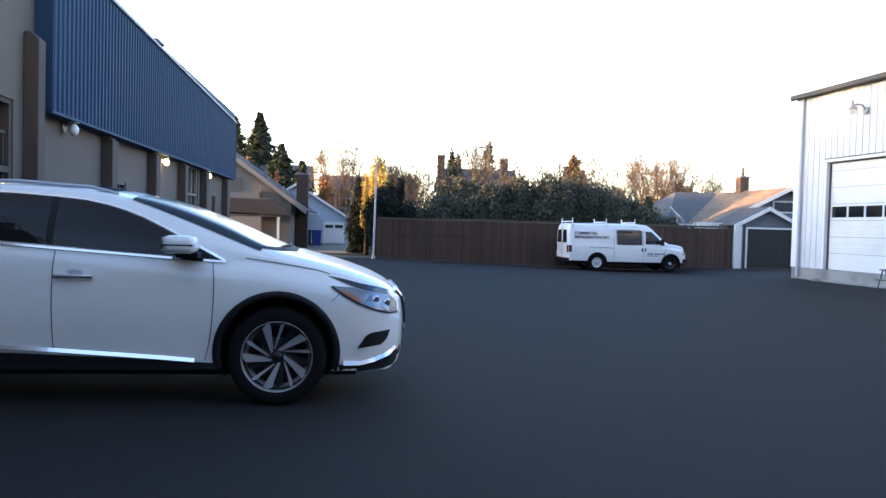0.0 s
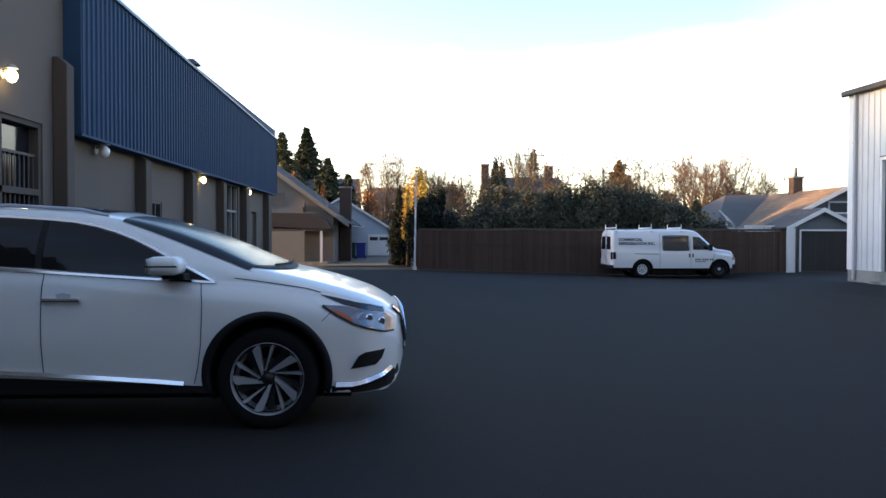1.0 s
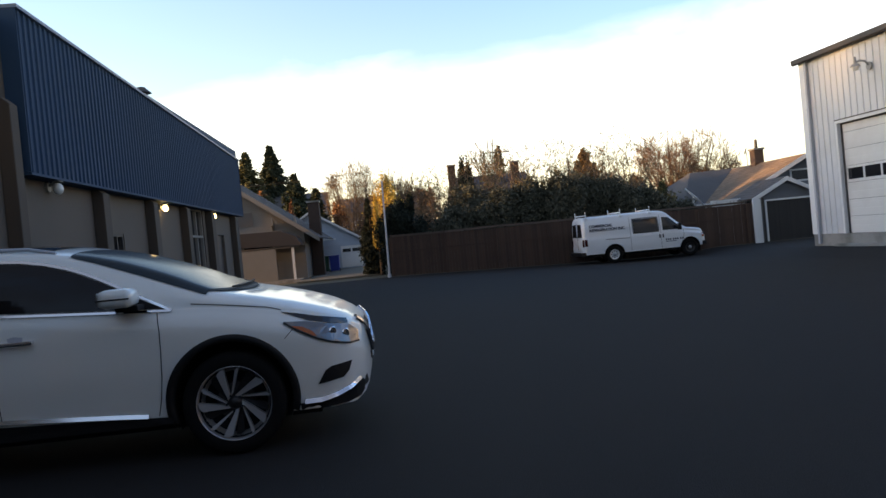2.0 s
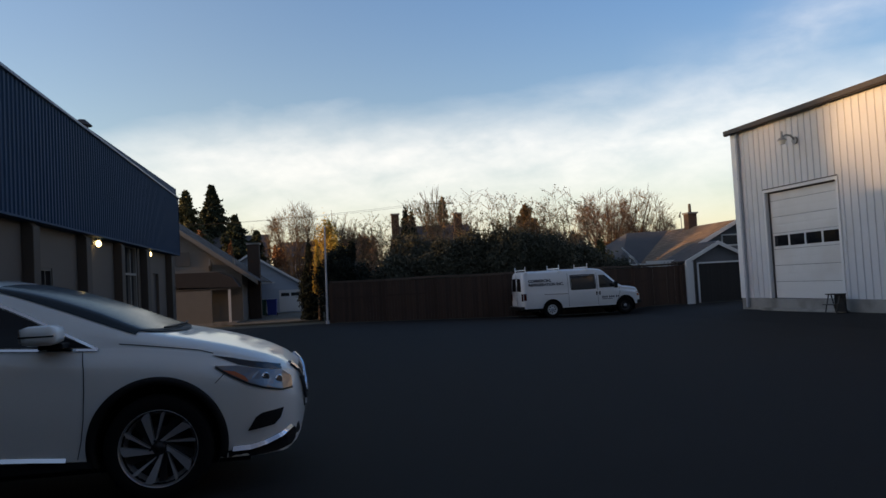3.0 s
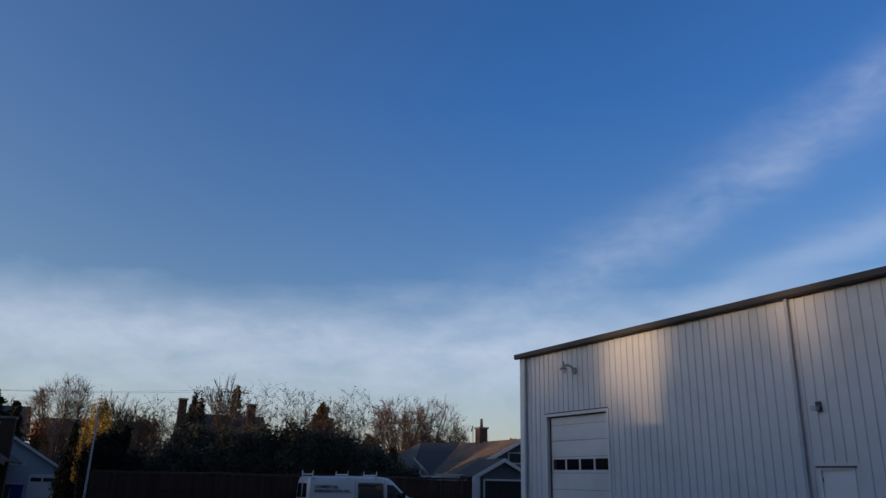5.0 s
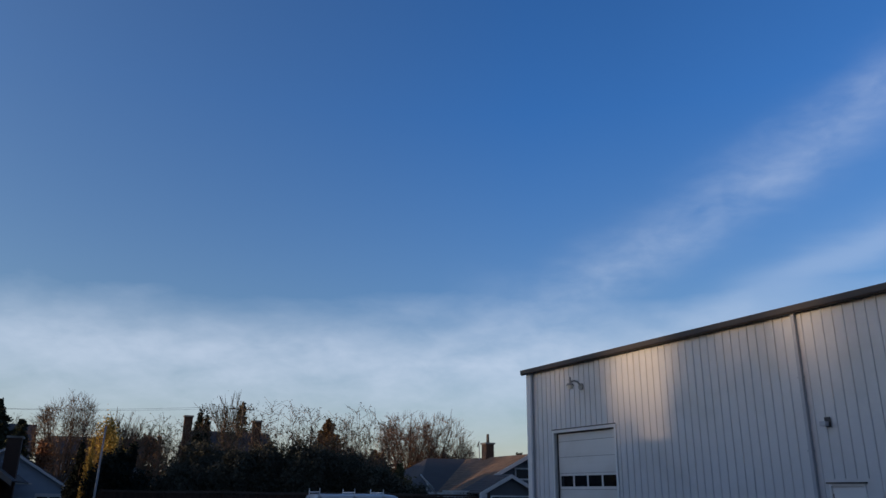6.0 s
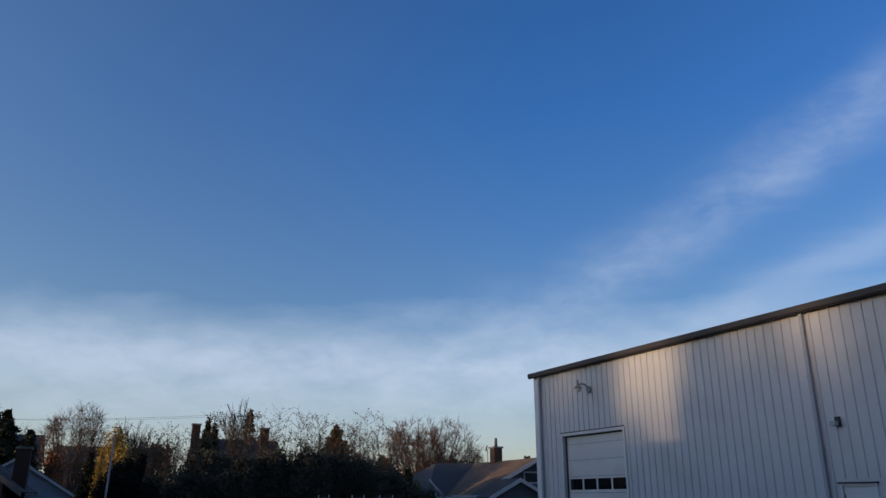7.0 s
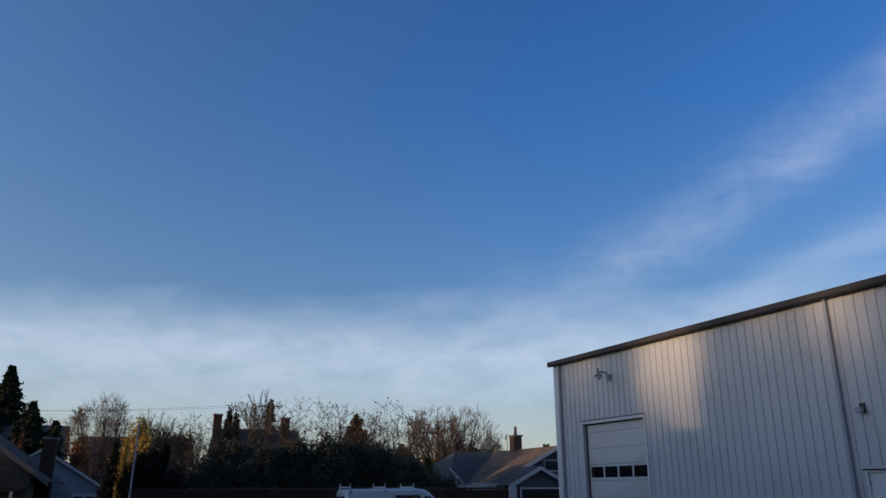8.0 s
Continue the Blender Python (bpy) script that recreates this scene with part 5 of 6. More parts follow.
class Hull:
    """A vehicle's body as sections across its length. Side and top give the skin's place for fitted panels."""

    def __init__(self, keys, section, steps=70, n=4):
        x = np.asarray(keys["x"], float)
        f = np.linspace(0, 1, steps)
        self.xs = x[0] + (x[-1] - x[0]) * (0.5 - 0.5 * np.cos(np.pi * f)) * 0.5 + (x[-1] - x[0]) * f * 0.5
        self.rows = []
        for xx in self.xs:
            v = {k: float(smooth_keys(x, keys[k], xx)) for k in keys if k != "x"}
            self.rows.append(round_poly(section(v), n))
        self.rows = np.array(self.rows)

    def row(self, x):
        k = int(np.clip(np.searchsorted(self.xs, x) - 1, 0, len(self.xs) - 2))
        t = min(max((x - self.xs[k]) / (self.xs[k + 1] - self.xs[k]), 0), 1)
        return self.rows[k] * (1 - t) + self.rows[k + 1] * t

    def side(self, x, z):
        r = self.row(x)
        i = int(np.argmax(r[:, 0] > r[:, 0].max() * 0.80))
        z_, y_ = r[i:, 1], r[i:, 0]
        o = np.argsort(z_)
        return float(np.interp(z, z_[o], y_[o]))

    def top(self, x, y):
        r = self.row(x)
        i = int(np.argmax(r[:, 0]))
        y_, z_ = r[i:, 0][::-1], r[i:, 1][::-1]
        return float(np.interp(abs(y), y_, z_))

    def mesh(self):
        bm = bmesh.new()
        ring = []
        n = self.rows.shape[1]
        for x, r in zip(self.xs, self.rows):
            right = [bm.verts.new((x, -p[0], p[1])) for p in r]
            left = [right[0]] + [bm.verts.new((x, p[0], p[1])) for p in r[1:-1]] + [right[-1]]
            ring.append(right + left[-2:0:-1])
        m = len(ring[0])
        for a, b in zip(ring, ring[1:]):
            for k in range(m):
                bm.faces.new((a[k], a[(k + 1) % m], b[(k + 1) % m], b[k]))
        bm.faces.new(ring[0])
        bm.faces.new(list(reversed(ring[-1])))
        bmesh.ops.recalc_face_normals(bm, faces=bm.faces)
        return bm

    def panel(self, poly, out=0.004, sign=-1, grid=0.05, thick=0.006):
        """A panel cut to the polygon of (x, z), laid on the skin of one side."""
        bm = bmesh.new()
        bm.faces.new([bm.verts.new((x, 0, z)) for x, z in poly])
        bmesh.ops.triangulate(bm, faces=bm.faces)
        xs, zs = [p[0] for p in poly], [p[1] for p in poly]
        for lo, hi, no in ((min(xs), max(xs), (1, 0, 0)), (min(zs), max(zs), (0, 0, 1))):
            c = lo + grid
            while c < hi - 0.01:
                geom = bm.verts[:] + bm.edges[:] + bm.faces[:]
                bmesh.ops.bisect_plane(bm, geom=geom, plane_co=(c if no[0] else 0, 0, c if no[2] else 0), plane_no=no)
                c += grid
        for v in bm.verts:
            v.co.y = sign * (self.side(v.co.x, v.co.z) + out)
        bmesh.ops.recalc_face_normals(bm, faces=bm.faces)
        if bm.faces and sum(f.normal.y for f in bm.faces) * sign < 0:
            bmesh.ops.reverse_faces(bm, faces=bm.faces)
        r = bmesh.ops.extrude_face_region(bm, geom=bm.faces[:])
        for g in r["geom"]:
            if isinstance(g, bmesh.types.BMVert):
                g.co.y += sign * thick
        bmesh.ops.recalc_face_normals(bm, faces=bm.faces)
        return bm

    def strip(self, pts, w, out=0.003, sign=-1, thick=0.006, tilt=0.0):
        """A thin band of width w along the line of (x, z)."""
        fine = []
        for a, b in zip(pts, pts[1:]):
            fine += [(a[0] + (b[0] - a[0]) * j / 5, a[1] + (b[1] - a[1]) * j / 5) for j in range(5)]
        pts = fine + [pts[-1]]
        up, lo = [], []
        for k, p in enumerate(pts):
            a, b = pts[max(k - 1, 0)], pts[min(k + 1, len(pts) - 1)]
            dx, dz = b[0] - a[0], b[1] - a[1]
            L = math.hypot(dx, dz)
            nx, nz = -dz / L * w / 2, dx / L * w / 2
            up.append((p[0] + nx, p[1] + nz))
            lo.append((p[0] - nx, p[1] - nz))
        bm = bmesh.new()
        va = [[bm.verts.new((q[0], sign * (self.side(q[0], q[1]) + o), q[1])) for q in row] for row, o in ((up, out), (lo, out))]
        vb = [[bm.verts.new((q[0], sign * (self.side(q[0], q[1]) + out + thick + o), q[1])) for q in row] for row, o in ((up, 0.0), (lo, tilt))]
        for k in range(len(pts) - 1):
            bm.faces.new((vb[0][k], vb[0][k + 1], vb[1][k + 1], vb[1][k]))
            bm.faces.new((va[0][k], va[0][k + 1], vb[0][k + 1], vb[0][k]))
            bm.faces.new((va[1][k], va[1][k + 1], vb[1][k + 1], vb[1][k]))
        bmesh.ops.recalc_face_normals(bm, faces=bm.faces)
        return bm

    def top_panel(self, x0, x1, y0, y1, bow0=0.0, bow1=0.0, out=0.009, n=44):
        """A panel on the upper skin: half widths y0 at x0 and y1 at x1; bow pushes the middle of an edge along x."""
        bm = bmesh.new()
        g = []
        for i in range(n + 1):
            t = i / n
            row = []
            for j in range(n + 1):
                s = 2 * j / n - 1
                x = (x0 + bow0 * (1 - s * s)) * (1 - t) + (x1 + bow1 * (1 - s * s)) * t
                y = s * (y0 * (1 - t) + y1 * t)
                row.append(bm.verts.new((x, y, self.top(x, y) + out)))
            g.append(row)
        for i in range(n):
            for j in range(n):
                bm.faces.new((g[i][j], g[i][j + 1], g[i + 1][j + 1], g[i + 1][j]))
        bmesh.ops.recalc_face_normals(bm, faces=bm.faces)
        if sum(f.normal.z for f in bm.faces) < 0:
            bmesh.ops.reverse_faces(bm, faces=bm.faces)
        return bm


def lathe(profile, seg=40):
    """Revolve rows of (radius, y) about the y axis."""
    bm = bmesh.new()
    rings = []
    for r, y in profile:
        rings.append([bm.verts.new((r * math.cos(6.28318 * k / seg), y, r * math.sin(6.28318 * k / seg))) for k in range(seg)])
    for a, b in zip(rings, rings[1:]):
        for k in range(seg):
            bm.faces.new((a[k], a[(k + 1) % seg], b[(k + 1) % seg], b[k]))
    bmesh.ops.recalc_face_normals(bm, faces=bm.faces)
    return bm


def cut_body(hull, mat, parent, arches, radius, inner, label="", holes=()):
    """The body with its wheel arches cut away."""
    ob = part("body", hull.mesh(), mat, parent, label, True)
    cutter = bmesh.new()
    for x, z in arches:
        for s in (-1, 1):
            add_tube(cutter, (x, s * inner, z), (x, s * 1.3, z), radius, seg=48)
    me = bpy.data.meshes.new("cutter")
    cutter.to_mesh(me)
    cutter.free()
    tmp = new("cutter", me)
    tmp.parent = parent
    md = ob.modifiers.new("cut", "BOOLEAN")
    md.operation, md.object, md.solver = "DIFFERENCE", tmp, "EXACT"
    bpy.context.view_layer.update()
    done = bpy.data.meshes.new_from_object(ob.evaluated_get(bpy.context.evaluated_depsgraph_get()))
    ob.modifiers.clear()
    ob.data = done
    bpy.data.objects.remove(tmp)
    bpy.data.meshes.remove(me)
    for p in done.polygons:
        p.use_smooth = True
    bm = bmesh.new()
    bm.from_mesh(done)
    for e in bm.edges:
        if len(e.link_faces) == 2 and e.calc_face_angle() > 0.6:
            e.smooth = False
    bm.to_mesh(done)
    bm.free()
    return ob


def arch_ring(hull, x0, z0, r0, r1, a0, a1, sign, out=0.014, lip=0.07):
    bm = bmesh.new()
    rows = []
    n = 40
    for k in range(n + 1):
        a = radians(a0 + (a1 - a0) * k / n)
        row = []
        for r, o in ((r0, -lip), (r0, out), ((r0 + r1) / 2, out + 0.004), (r1, out), (r1, -0.005)):
            x, z = x0 + r * math.cos(a), z0 + r * math.sin(a)
            row.append(bm.verts.new((x, sign * (hull.side(x, z) + o), z)))
        rows.append(row)
    for a, b in zip(rows, rows[1:]):
        for k in range(4):
            bm.faces.new((a[k], a[k + 1], b[k + 1], b[k]))
    bmesh.ops.recalc_face_normals(bm, faces=bm.faces)
    return bm


def liner(x0, z0, r, y0, y1):
    bm = bmesh.new()
    n = 24
    rows = []
    for k in range(n + 1):
        a = radians(-25 + 230 * k / n)
        rows.append([bm.verts.new((x0 + r * math.cos(a), y, z0 + r * math.sin(a))) for y in (y0, y1)])
    for a, b in zip(rows, rows[1:]):
        bm.faces.new((a[0], a[1], b[1], b[0]))
    c = bm.verts.new((x0, y0, z0))
    for a, b in zip(rows, rows[1:]):
        bm.faces.new((a[0], b[0], c))
    return bm


def blade(r0, w0, r1, w1, lead, skew, ang, y0, y1):
    """One wheel spoke from the hub outwards, in the plane of the wheel; y0 is its outer face."""
    pts = [(r0, -w0 / 2 + lead), (r1 - 0.004, -w1 / 2 + skew), (r1, skew), (r1 - 0.016, w1 / 2 + skew), (r0, w0 / 2 + lead)]
    c, s = math.cos(ang), math.sin(ang)
    return prism([(p * c - q * s, y0 + (0.025 if p < 0.1 else 0), p * s + q * c) for p, q in pts], (0, y1 - y0, 0))


def suv_wheel(parent, x, sign, z=0.374):
    w = part("wheel", lathe([(0.262, 0.02 * 0), (0.285, -0.012), (0.345, -0.012), (0.368, 0.012), (0.374, 0.05), (0.374, 0.19), (0.36, 0.23), (0.27, 0.235), (0.262, 0.22)], 56), RUBBER, parent, "black road tyre", True)
    w.matrix_basis = pose(x, sign * 0.925, z) if sign < 0 else pose(x, sign * 0.925, z, 0, 0, 180)
    part("rim", lathe([(0.225, 0.10), (0.257, 0.04), (0.264, 0.010), (0.270, 0.0), (0.268, -0.005), (0.264, -0.003), (0.261, 0.012), (0.257, 0.03)], 56), ALLOY, w, "machined alloy rim", True)
    part("barrel", lathe([(0.03, 0.11), (0.225, 0.12), (0.256, 0.035)], 40), BLACK_PLASTIC, w, "", True)
    part("brake_disc", lathe([(0.03, 0.095), (0.14, 0.095), (0.14, 0.105)], 32), DARK_TRIM, w)
    for k in range(5):
        a = radians(72 * k + 45)
        part("spoke", blade(0.030, 0.016, 0.252, 0.068, 0.026, -0.030, a, 0.006, 0.05), ALLOY, w)
        part("spoke", blade(0.060, 0.006, 0.252, 0.030, 0.022, -0.028, a - radians(29), 0.012, 0.05), ALLOY, w)
        part("spoke_back", blade(0.03, 0.03, 0.235, 0.06, 0.02, -0.02, a + radians(18), 0.05, 0.075), DARK_ALLOY, w)
    part("hub_cap", lathe([(0.0, 0.010), (0.028, 0.011), (0.034, 0.018), (0.05, 0.03), (0.05, 0.06)], 24), DARK_ALLOY, w, "", True)
    for k in range(5):
        a = radians(72 * k + 44)
        part("lug_nut", tube((0.058 * math.cos(a), 0.012, 0.058 * math.sin(a)), (0.058 * math.cos(a), 0.04, 0.058 * math.sin(a)), 0.009, seg=6), CHROME, w)
    return w


def build_suv():
    car = thing("suv", "pearl white mid-size SUV with dark windows on the asphalt", "car", "", pose(-0.174, 6.775, 0.0))
    keys = dict(
        x=(-3.92, -3.84, -3.6, -3.1, -2.5, -1.9, -1.3, -0.85, -0.45, -0.10, 0.25, 0.55, 0.76, 0.90, 0.965, 0.99),
        zb=(0.58, 0.46, 0.36, 0.29, 0.265, 0.265, 0.265, 0.265, 0.265, 0.265, 0.26, 0.245, 0.235, 0.25, 0.33, 0.42),
        ws=(0.45, 0.70, 0.84, 0.90, 0.915, 0.915, 0.915, 0.915, 0.915, 0.915, 0.90, 0.85, 0.75, 0.58, 0.40, 0.20),
        wm=(0.48, 0.76, 0.89, 0.945, 0.957, 0.957, 0.957, 0.957, 0.955, 0.953, 0.943, 0.905, 0.825, 0.67, 0.48, 0.25),
        zm=(0.80, 0.80, 0.78, 0.76, 0.72, 0.70, 0.70, 0.70, 0.70, 0.70, 0.70, 0.68, 0.64, 0.60, 0.58, 0.56),
        zbelt=(0.98, 1.05, 1.16, 1.22, 1.19, 1.165, 1.13, 1.105, 1.09, 1.07, 1.02, 0.955, 0.885, 0.81, 0.745, 0.67),
        wbelt=(0.40, 0.68, 0.82, 0.885, 0.905, 0.91, 0.908, 0.90, 0.885, 0.875, 0.855, 0.80, 0.71, 0.55, 0.38, 0.18),
        zr=(1.05, 1.20, 1.43, 1.59, 1.65, 1.665, 1.618, 1.512, 1.36, 1.20, 1.11, 1.025, 0.945, 0.86, 0.78, 0.69),
        wr=(0.32, 0.58, 0.66, 0.68, 0.70, 0.705, 0.70, 0.705, 0.73, 0.76, 0.73, 0.66, 0.56, 0.42, 0.28, 0.12))

    def section(v):
        h = v["zr"] - v["zbelt"]
        return [(0, v["zb"]), (v["ws"] * 0.6, v["zb"]), (v["ws"] - 0.03, v["zb"] + 0.004), (v["ws"], v["zb"] + 0.05), (v["wm"] - 0.022, v["zb"] + 0.2),
                (v["wm"], v["zm"]), (v["wm"] - 0.012, v["zbelt"] - 0.13), (v["wbelt"] + 0.004, v["zbelt"] - 0.015), (v["wbelt"] - 0.012, v["zbelt"] + 0.06 * h),
                ((v["wbelt"] + v["wr"]) / 2 + 0.028, v["zbelt"] + 0.42 * h), (v["wr"], v["zr"] - 0.17 * h), (v["wr"] * 0.84, v["zr"] - 0.06 * h), (v["wr"] * 0.45, v["zr"] - 0.012 * h), (0, v["zr"])]
    hull = Hull(keys, section, 90, 4)
    arches = ((0.0, 0.374), (-2.825, 0.374))
    cut_body(hull, CAR_WHITE, car, [(x, z + 0.028) for x, z in arches], 0.432, 0.50)
    part("underbody", box(-3.5, 0.6, -0.72, 0.72, 0.2, 0.3), BLACK_PLASTIC, car)
    for s in (-1, 1):
        for x, z in arches:
            part("arch_trim", arch_ring(hull, x, z + 0.028, 0.422, 0.474, -22, 202, s), BLACK_PLASTIC, car, "black wheel arch trim", True)
            part("arch_liner", liner(x, z + 0.028, 0.428, s * 0.52, s * 0.9), BLACK_PLASTIC, car)
            suv_wheel(car, x, s, z)
        def P(pts, mat, name, label="", out=0.004, thick=0.004):
            return part(name, hull.panel(pts, out, s, thick=thick), mat, car, label)

        P([(-1.625, 1.185), (-1.63, 1.535), (-1.45, 1.518), (-1.30, 1.488), (-1.15, 1.445), (-1.02, 1.395), (-0.88, 1.33), (-0.74, 1.258), (-0.705, 1.235), (-0.69, 1.12), (-1.1, 1.145)], TINTED, "front_side_window", "dark tinted glass")
        P([(-2.80, 1.26), (-2.72, 1.46), (-2.5, 1.535), (-2.25, 1.56), (-1.95, 1.555), (-1.68, 1.54), (-1.675, 1.19), (-2.3, 1.225)], TINTED, "rear_side_window", "dark tinted glass")
        P([(-3.28, 1.33), (-3.05, 1.43), (-2.82, 1.48), (-2.87, 1.28)], TINTED, "quarter_window", "dark tinted glass")
        P([(-1.672, 1.19), (-1.677, 1.54), (-1.633, 1.535), (-1.628, 1.187)], BLACK_PLASTIC, "window_pillar", "", 0.004, 0.005)
        P([(-0.687, 1.12), (-0.70, 1.232), (-0.43, 1.10)], BLACK_PLASTIC, "mirror_sail", "", 0.004, 0.006)
        trim = [(-3.3, 1.335), (-3.05, 1.445), (-2.75, 1.51), (-2.5, 1.55), (-2.2, 1.575), (-1.95, 1.57), (-1.63, 1.55), (-1.45, 1.533), (-1.29, 1.502), (-1.14, 1.459), (-1.01, 1.41), (-0.87, 1.344), (-0.73, 1.272), (-0.56, 1.18), (-0.385, 1.088)]
        part("chrome_trim", hull.strip(trim, 0.018, 0.004, s, 0.009), CHROME, car, "chrome window line")
        low = [(-3.3, 1.325), (-2.85, 1.255), (-2.3, 1.21), (-1.87, 1.182), (-1.6, 1.163), (-1.2, 1.136), (-0.84, 1.112), (-0.385, 1.086)]
        part("chrome_trim", hull.strip(low, 0.016, 0.004, s, 0.009), CHROME, car, "chrome window line")
        for line in ([(-0.485, 1.075), (-0.468, 0.95), (-0.468, 0.8), (-0.478, 0.62), (-0.50, 0.47), (-0.53, 0.345)], [(-1.60, 1.15), (-1.605, 1.0), (-1.608, 0.8), (-1.605, 0.6), (-1.60, 0.42)],
                     [(-2.62, 1.24), (-2.6, 1.0), (-2.52, 0.8), (-2.46, 0.6)], [(-0.25, 1.115), (-0.1, 1.095), (0.1, 1.065), (0.28, 1.035), (0.38, 1.005)]):
            part("panel_gap", hull.strip(line, 0.0055, 0.001, s, 0.002), BLACK_PLASTIC, car, "dark panel gap")
        part("panel_gap", hull.strip([(0.40, 0.80), (0.46, 0.86), (0.50, 0.885)], 0.005, 0.0008, s, 0.001), BLACK_PLASTIC, car, "dark panel gap")
        P([(-2.40, 0.275), (-2.40, 0.41), (-1.8, 0.395), (-1.1, 0.36), (-0.43, 0.325), (-0.43, 0.275)], BLACK_PLASTIC, "sill", "black sill cladding", 0.004, 0.012)
        part("chrome_sill", hull.strip([(-2.35, 0.465), (-2.0, 0.445), (-1.63, 0.425), (-1.11, 0.390), (-0.8, 0.368), (-0.60, 0.350)], 0.028, 0.010, s, 0.006, 0.014), CHROME, car, "chrome sill strip")
        # lamps
        P([(0.375, 0.992), (0.50, 0.965), (0.62, 0.932), (0.74, 0.905), (0.84, 0.875), (0.85, 0.84), (0.70, 0.873), (0.56, 0.912)], DARK_GLASS, "headlight_brow", "dark upper lamp blade", 0.003, 0.006)
        lens = P([(0.40, 0.918), (0.55, 0.905), (0.70, 0.868), (0.85, 0.835), (0.915, 0.775), (0.92, 0.70), (0.86, 0.705), (0.74, 0.738), (0.62, 0.785), (0.50, 0.85)], LAMP_GLASS, "headlight", "clear wraparound headlight", 0.004, 0.010)
        part("indicator", hull.panel([(0.45, 0.885), (0.53, 0.87), (0.60, 0.83), (0.63, 0.79), (0.61, 0.795), (0.51, 0.852)], 0.015, s, thick=0.002), AMBER, lens, "amber side marker")
        part("lamp_bezel", hull.strip([(0.40, 0.915), (0.50, 0.845), (0.62, 0.78), (0.74, 0.733), (0.86, 0.70), (0.925, 0.695)], 0.012, 0.004, s, 0.012), BLACK_PLASTIC, lens)
        for cx, cz in ((0.74, 0.805), (0.83, 0.775)):
            part("projector", tube((cx, s * (hull.side(cx, cz) + 0.010), cz), (cx + 0.006, s * (hull.side(cx, cz) + 0.0165), cz), 0.036, 0.028, 20), CHROME, lens)
        P([(0.605, 0.435), (0.665, 0.53), (0.71, 0.555), (0.86, 0.568), (0.835, 0.50), (0.79, 0.455)], BLACK_PLASTIC, "fog_light_recess", "black fog light recess", 0.002, 0.006)
        P([(0.42, 0.25), (0.44, 0.31), (0.62, 0.305), (0.80, 0.335), (0.90, 0.375), (0.955, 0.41), (0.96, 0.345), (0.90, 0.265), (0.80, 0.25)], BLACK_PLASTIC, "lower_bumper", "black lower bumper", 0.003, 0.006)
        part("bumper_lip", hull.strip([(0.50, 0.325), (0.62, 0.32), (0.74, 0.342), (0.84, 0.375), (0.91, 0.415)], 0.03, 0.006, s, 0.012, 0.035), CHROME, car, "bright bumper lip")
        P([(-3.78, 0.95), (-3.70, 1.08), (-3.3, 1.14), (-3.25, 1.08), (-3.55, 0.98)], RED_LENS, "tail_light", "red tail light", 0.004, 0.010)
        # handles
        for hx in (-1.56, -2.44):
            y = s * (hull.side(hx, 0.95) + 0.03)
            bm = bmesh.new()
            add_box(bm, hx - 0.03, hx + 0.24, min(y - 0.012, y + 0.012), max(y - 0.012, y + 0.012), 0.948, 0.978, bevel=0.010)
            for ex in (hx - 0.01, hx + 0.22):
                add_box(bm, ex - 0.015, ex + 0.015, min(y, y - s * 0.035), max(y, y - s * 0.035), 0.952, 0.975, bevel=0.004)
            part("door_handle", bm, CHROME, car, "chrome door handle")
            # flat grey strip paints the shade of the cup behind the handle
            part("handle_cup", hull.strip([(hx + 0.06, 0.985), (hx + 0.10, 0.995), (hx + 0.16, 0.985)], 0.035, 0.0008, s, 0.001), GALV, car)
        # mirror
        my = s * 1.075
        bm = box(-0.79, -0.56, min(my - 0.11, my + 0.11), max(my - 0.11, my + 0.11), 1.15, 1.28, bevel=0.045)
        for v in bm.verts:
            if v.co.x > -0.6:
                v.co.z = 1.215 + (v.co.z - 1.215) * 0.82
        mr = part("mirror", bm, CAR_WHITE, car, "white door mirror", True)
        part("mirror_groove", box(-0.797, -0.575, min(my - 0.113, my + 0.113), max(my - 0.113, my + 0.113), 1.206, 1.217, bevel=0.004), BLACK_PLASTIC, mr)
        part("mirror_glass", box(-0.798, -0.791, min(my - 0.085, my + 0.085), max(my - 0.085, my + 0.085), 1.17, 1.265), CHROME, mr)
        part("mirror_arm", box(-0.72, -0.56, min(s * 0.90, s * 1.06), max(s * 0.90, s * 1.06), 1.115, 1.155, bevel=0.012), BLACK_PLASTIC, mr)
        # roof rails
        bm = bmesh.new()
        pts = [(-2.95, hull.top(-2.95, 0.62) + 0.005), (-2.8, hull.top(-2.8, 0.62) + 0.022), (-2.0, hull.top(-2.0, 0.62) + 0.025), (-1.45, hull.top(-1.45, 0.62) + 0.022), (-1.25, hull.top(-1.25, 0.62) + 0.005)]
        for a, b in zip(pts, pts[1:]):
            add_tube(bm, (a[0], s * 0.62, a[1]), (b[0], s * 0.62, b[1]), 0.014, seg=8)
        part("roof_rail", bm, GALV, car, "silver roof rail")
    part("windshield", hull.top_panel(-0.15, -1.13, 0.815, 0.675, 0.13, 0.03), SCREEN_GLASS, car, "raked windscreen", True)
    part("cowl", hull.top_panel(-0.06, -0.145, 0.72, 0.78, 0.14, 0.13), BLACK_PLASTIC, car, "black cowl")
    part("sunroof", hull.top_panel(-1.30, -2.2, 0.52, 0.55), DARK_GLASS, car, "dark sunroof glass")
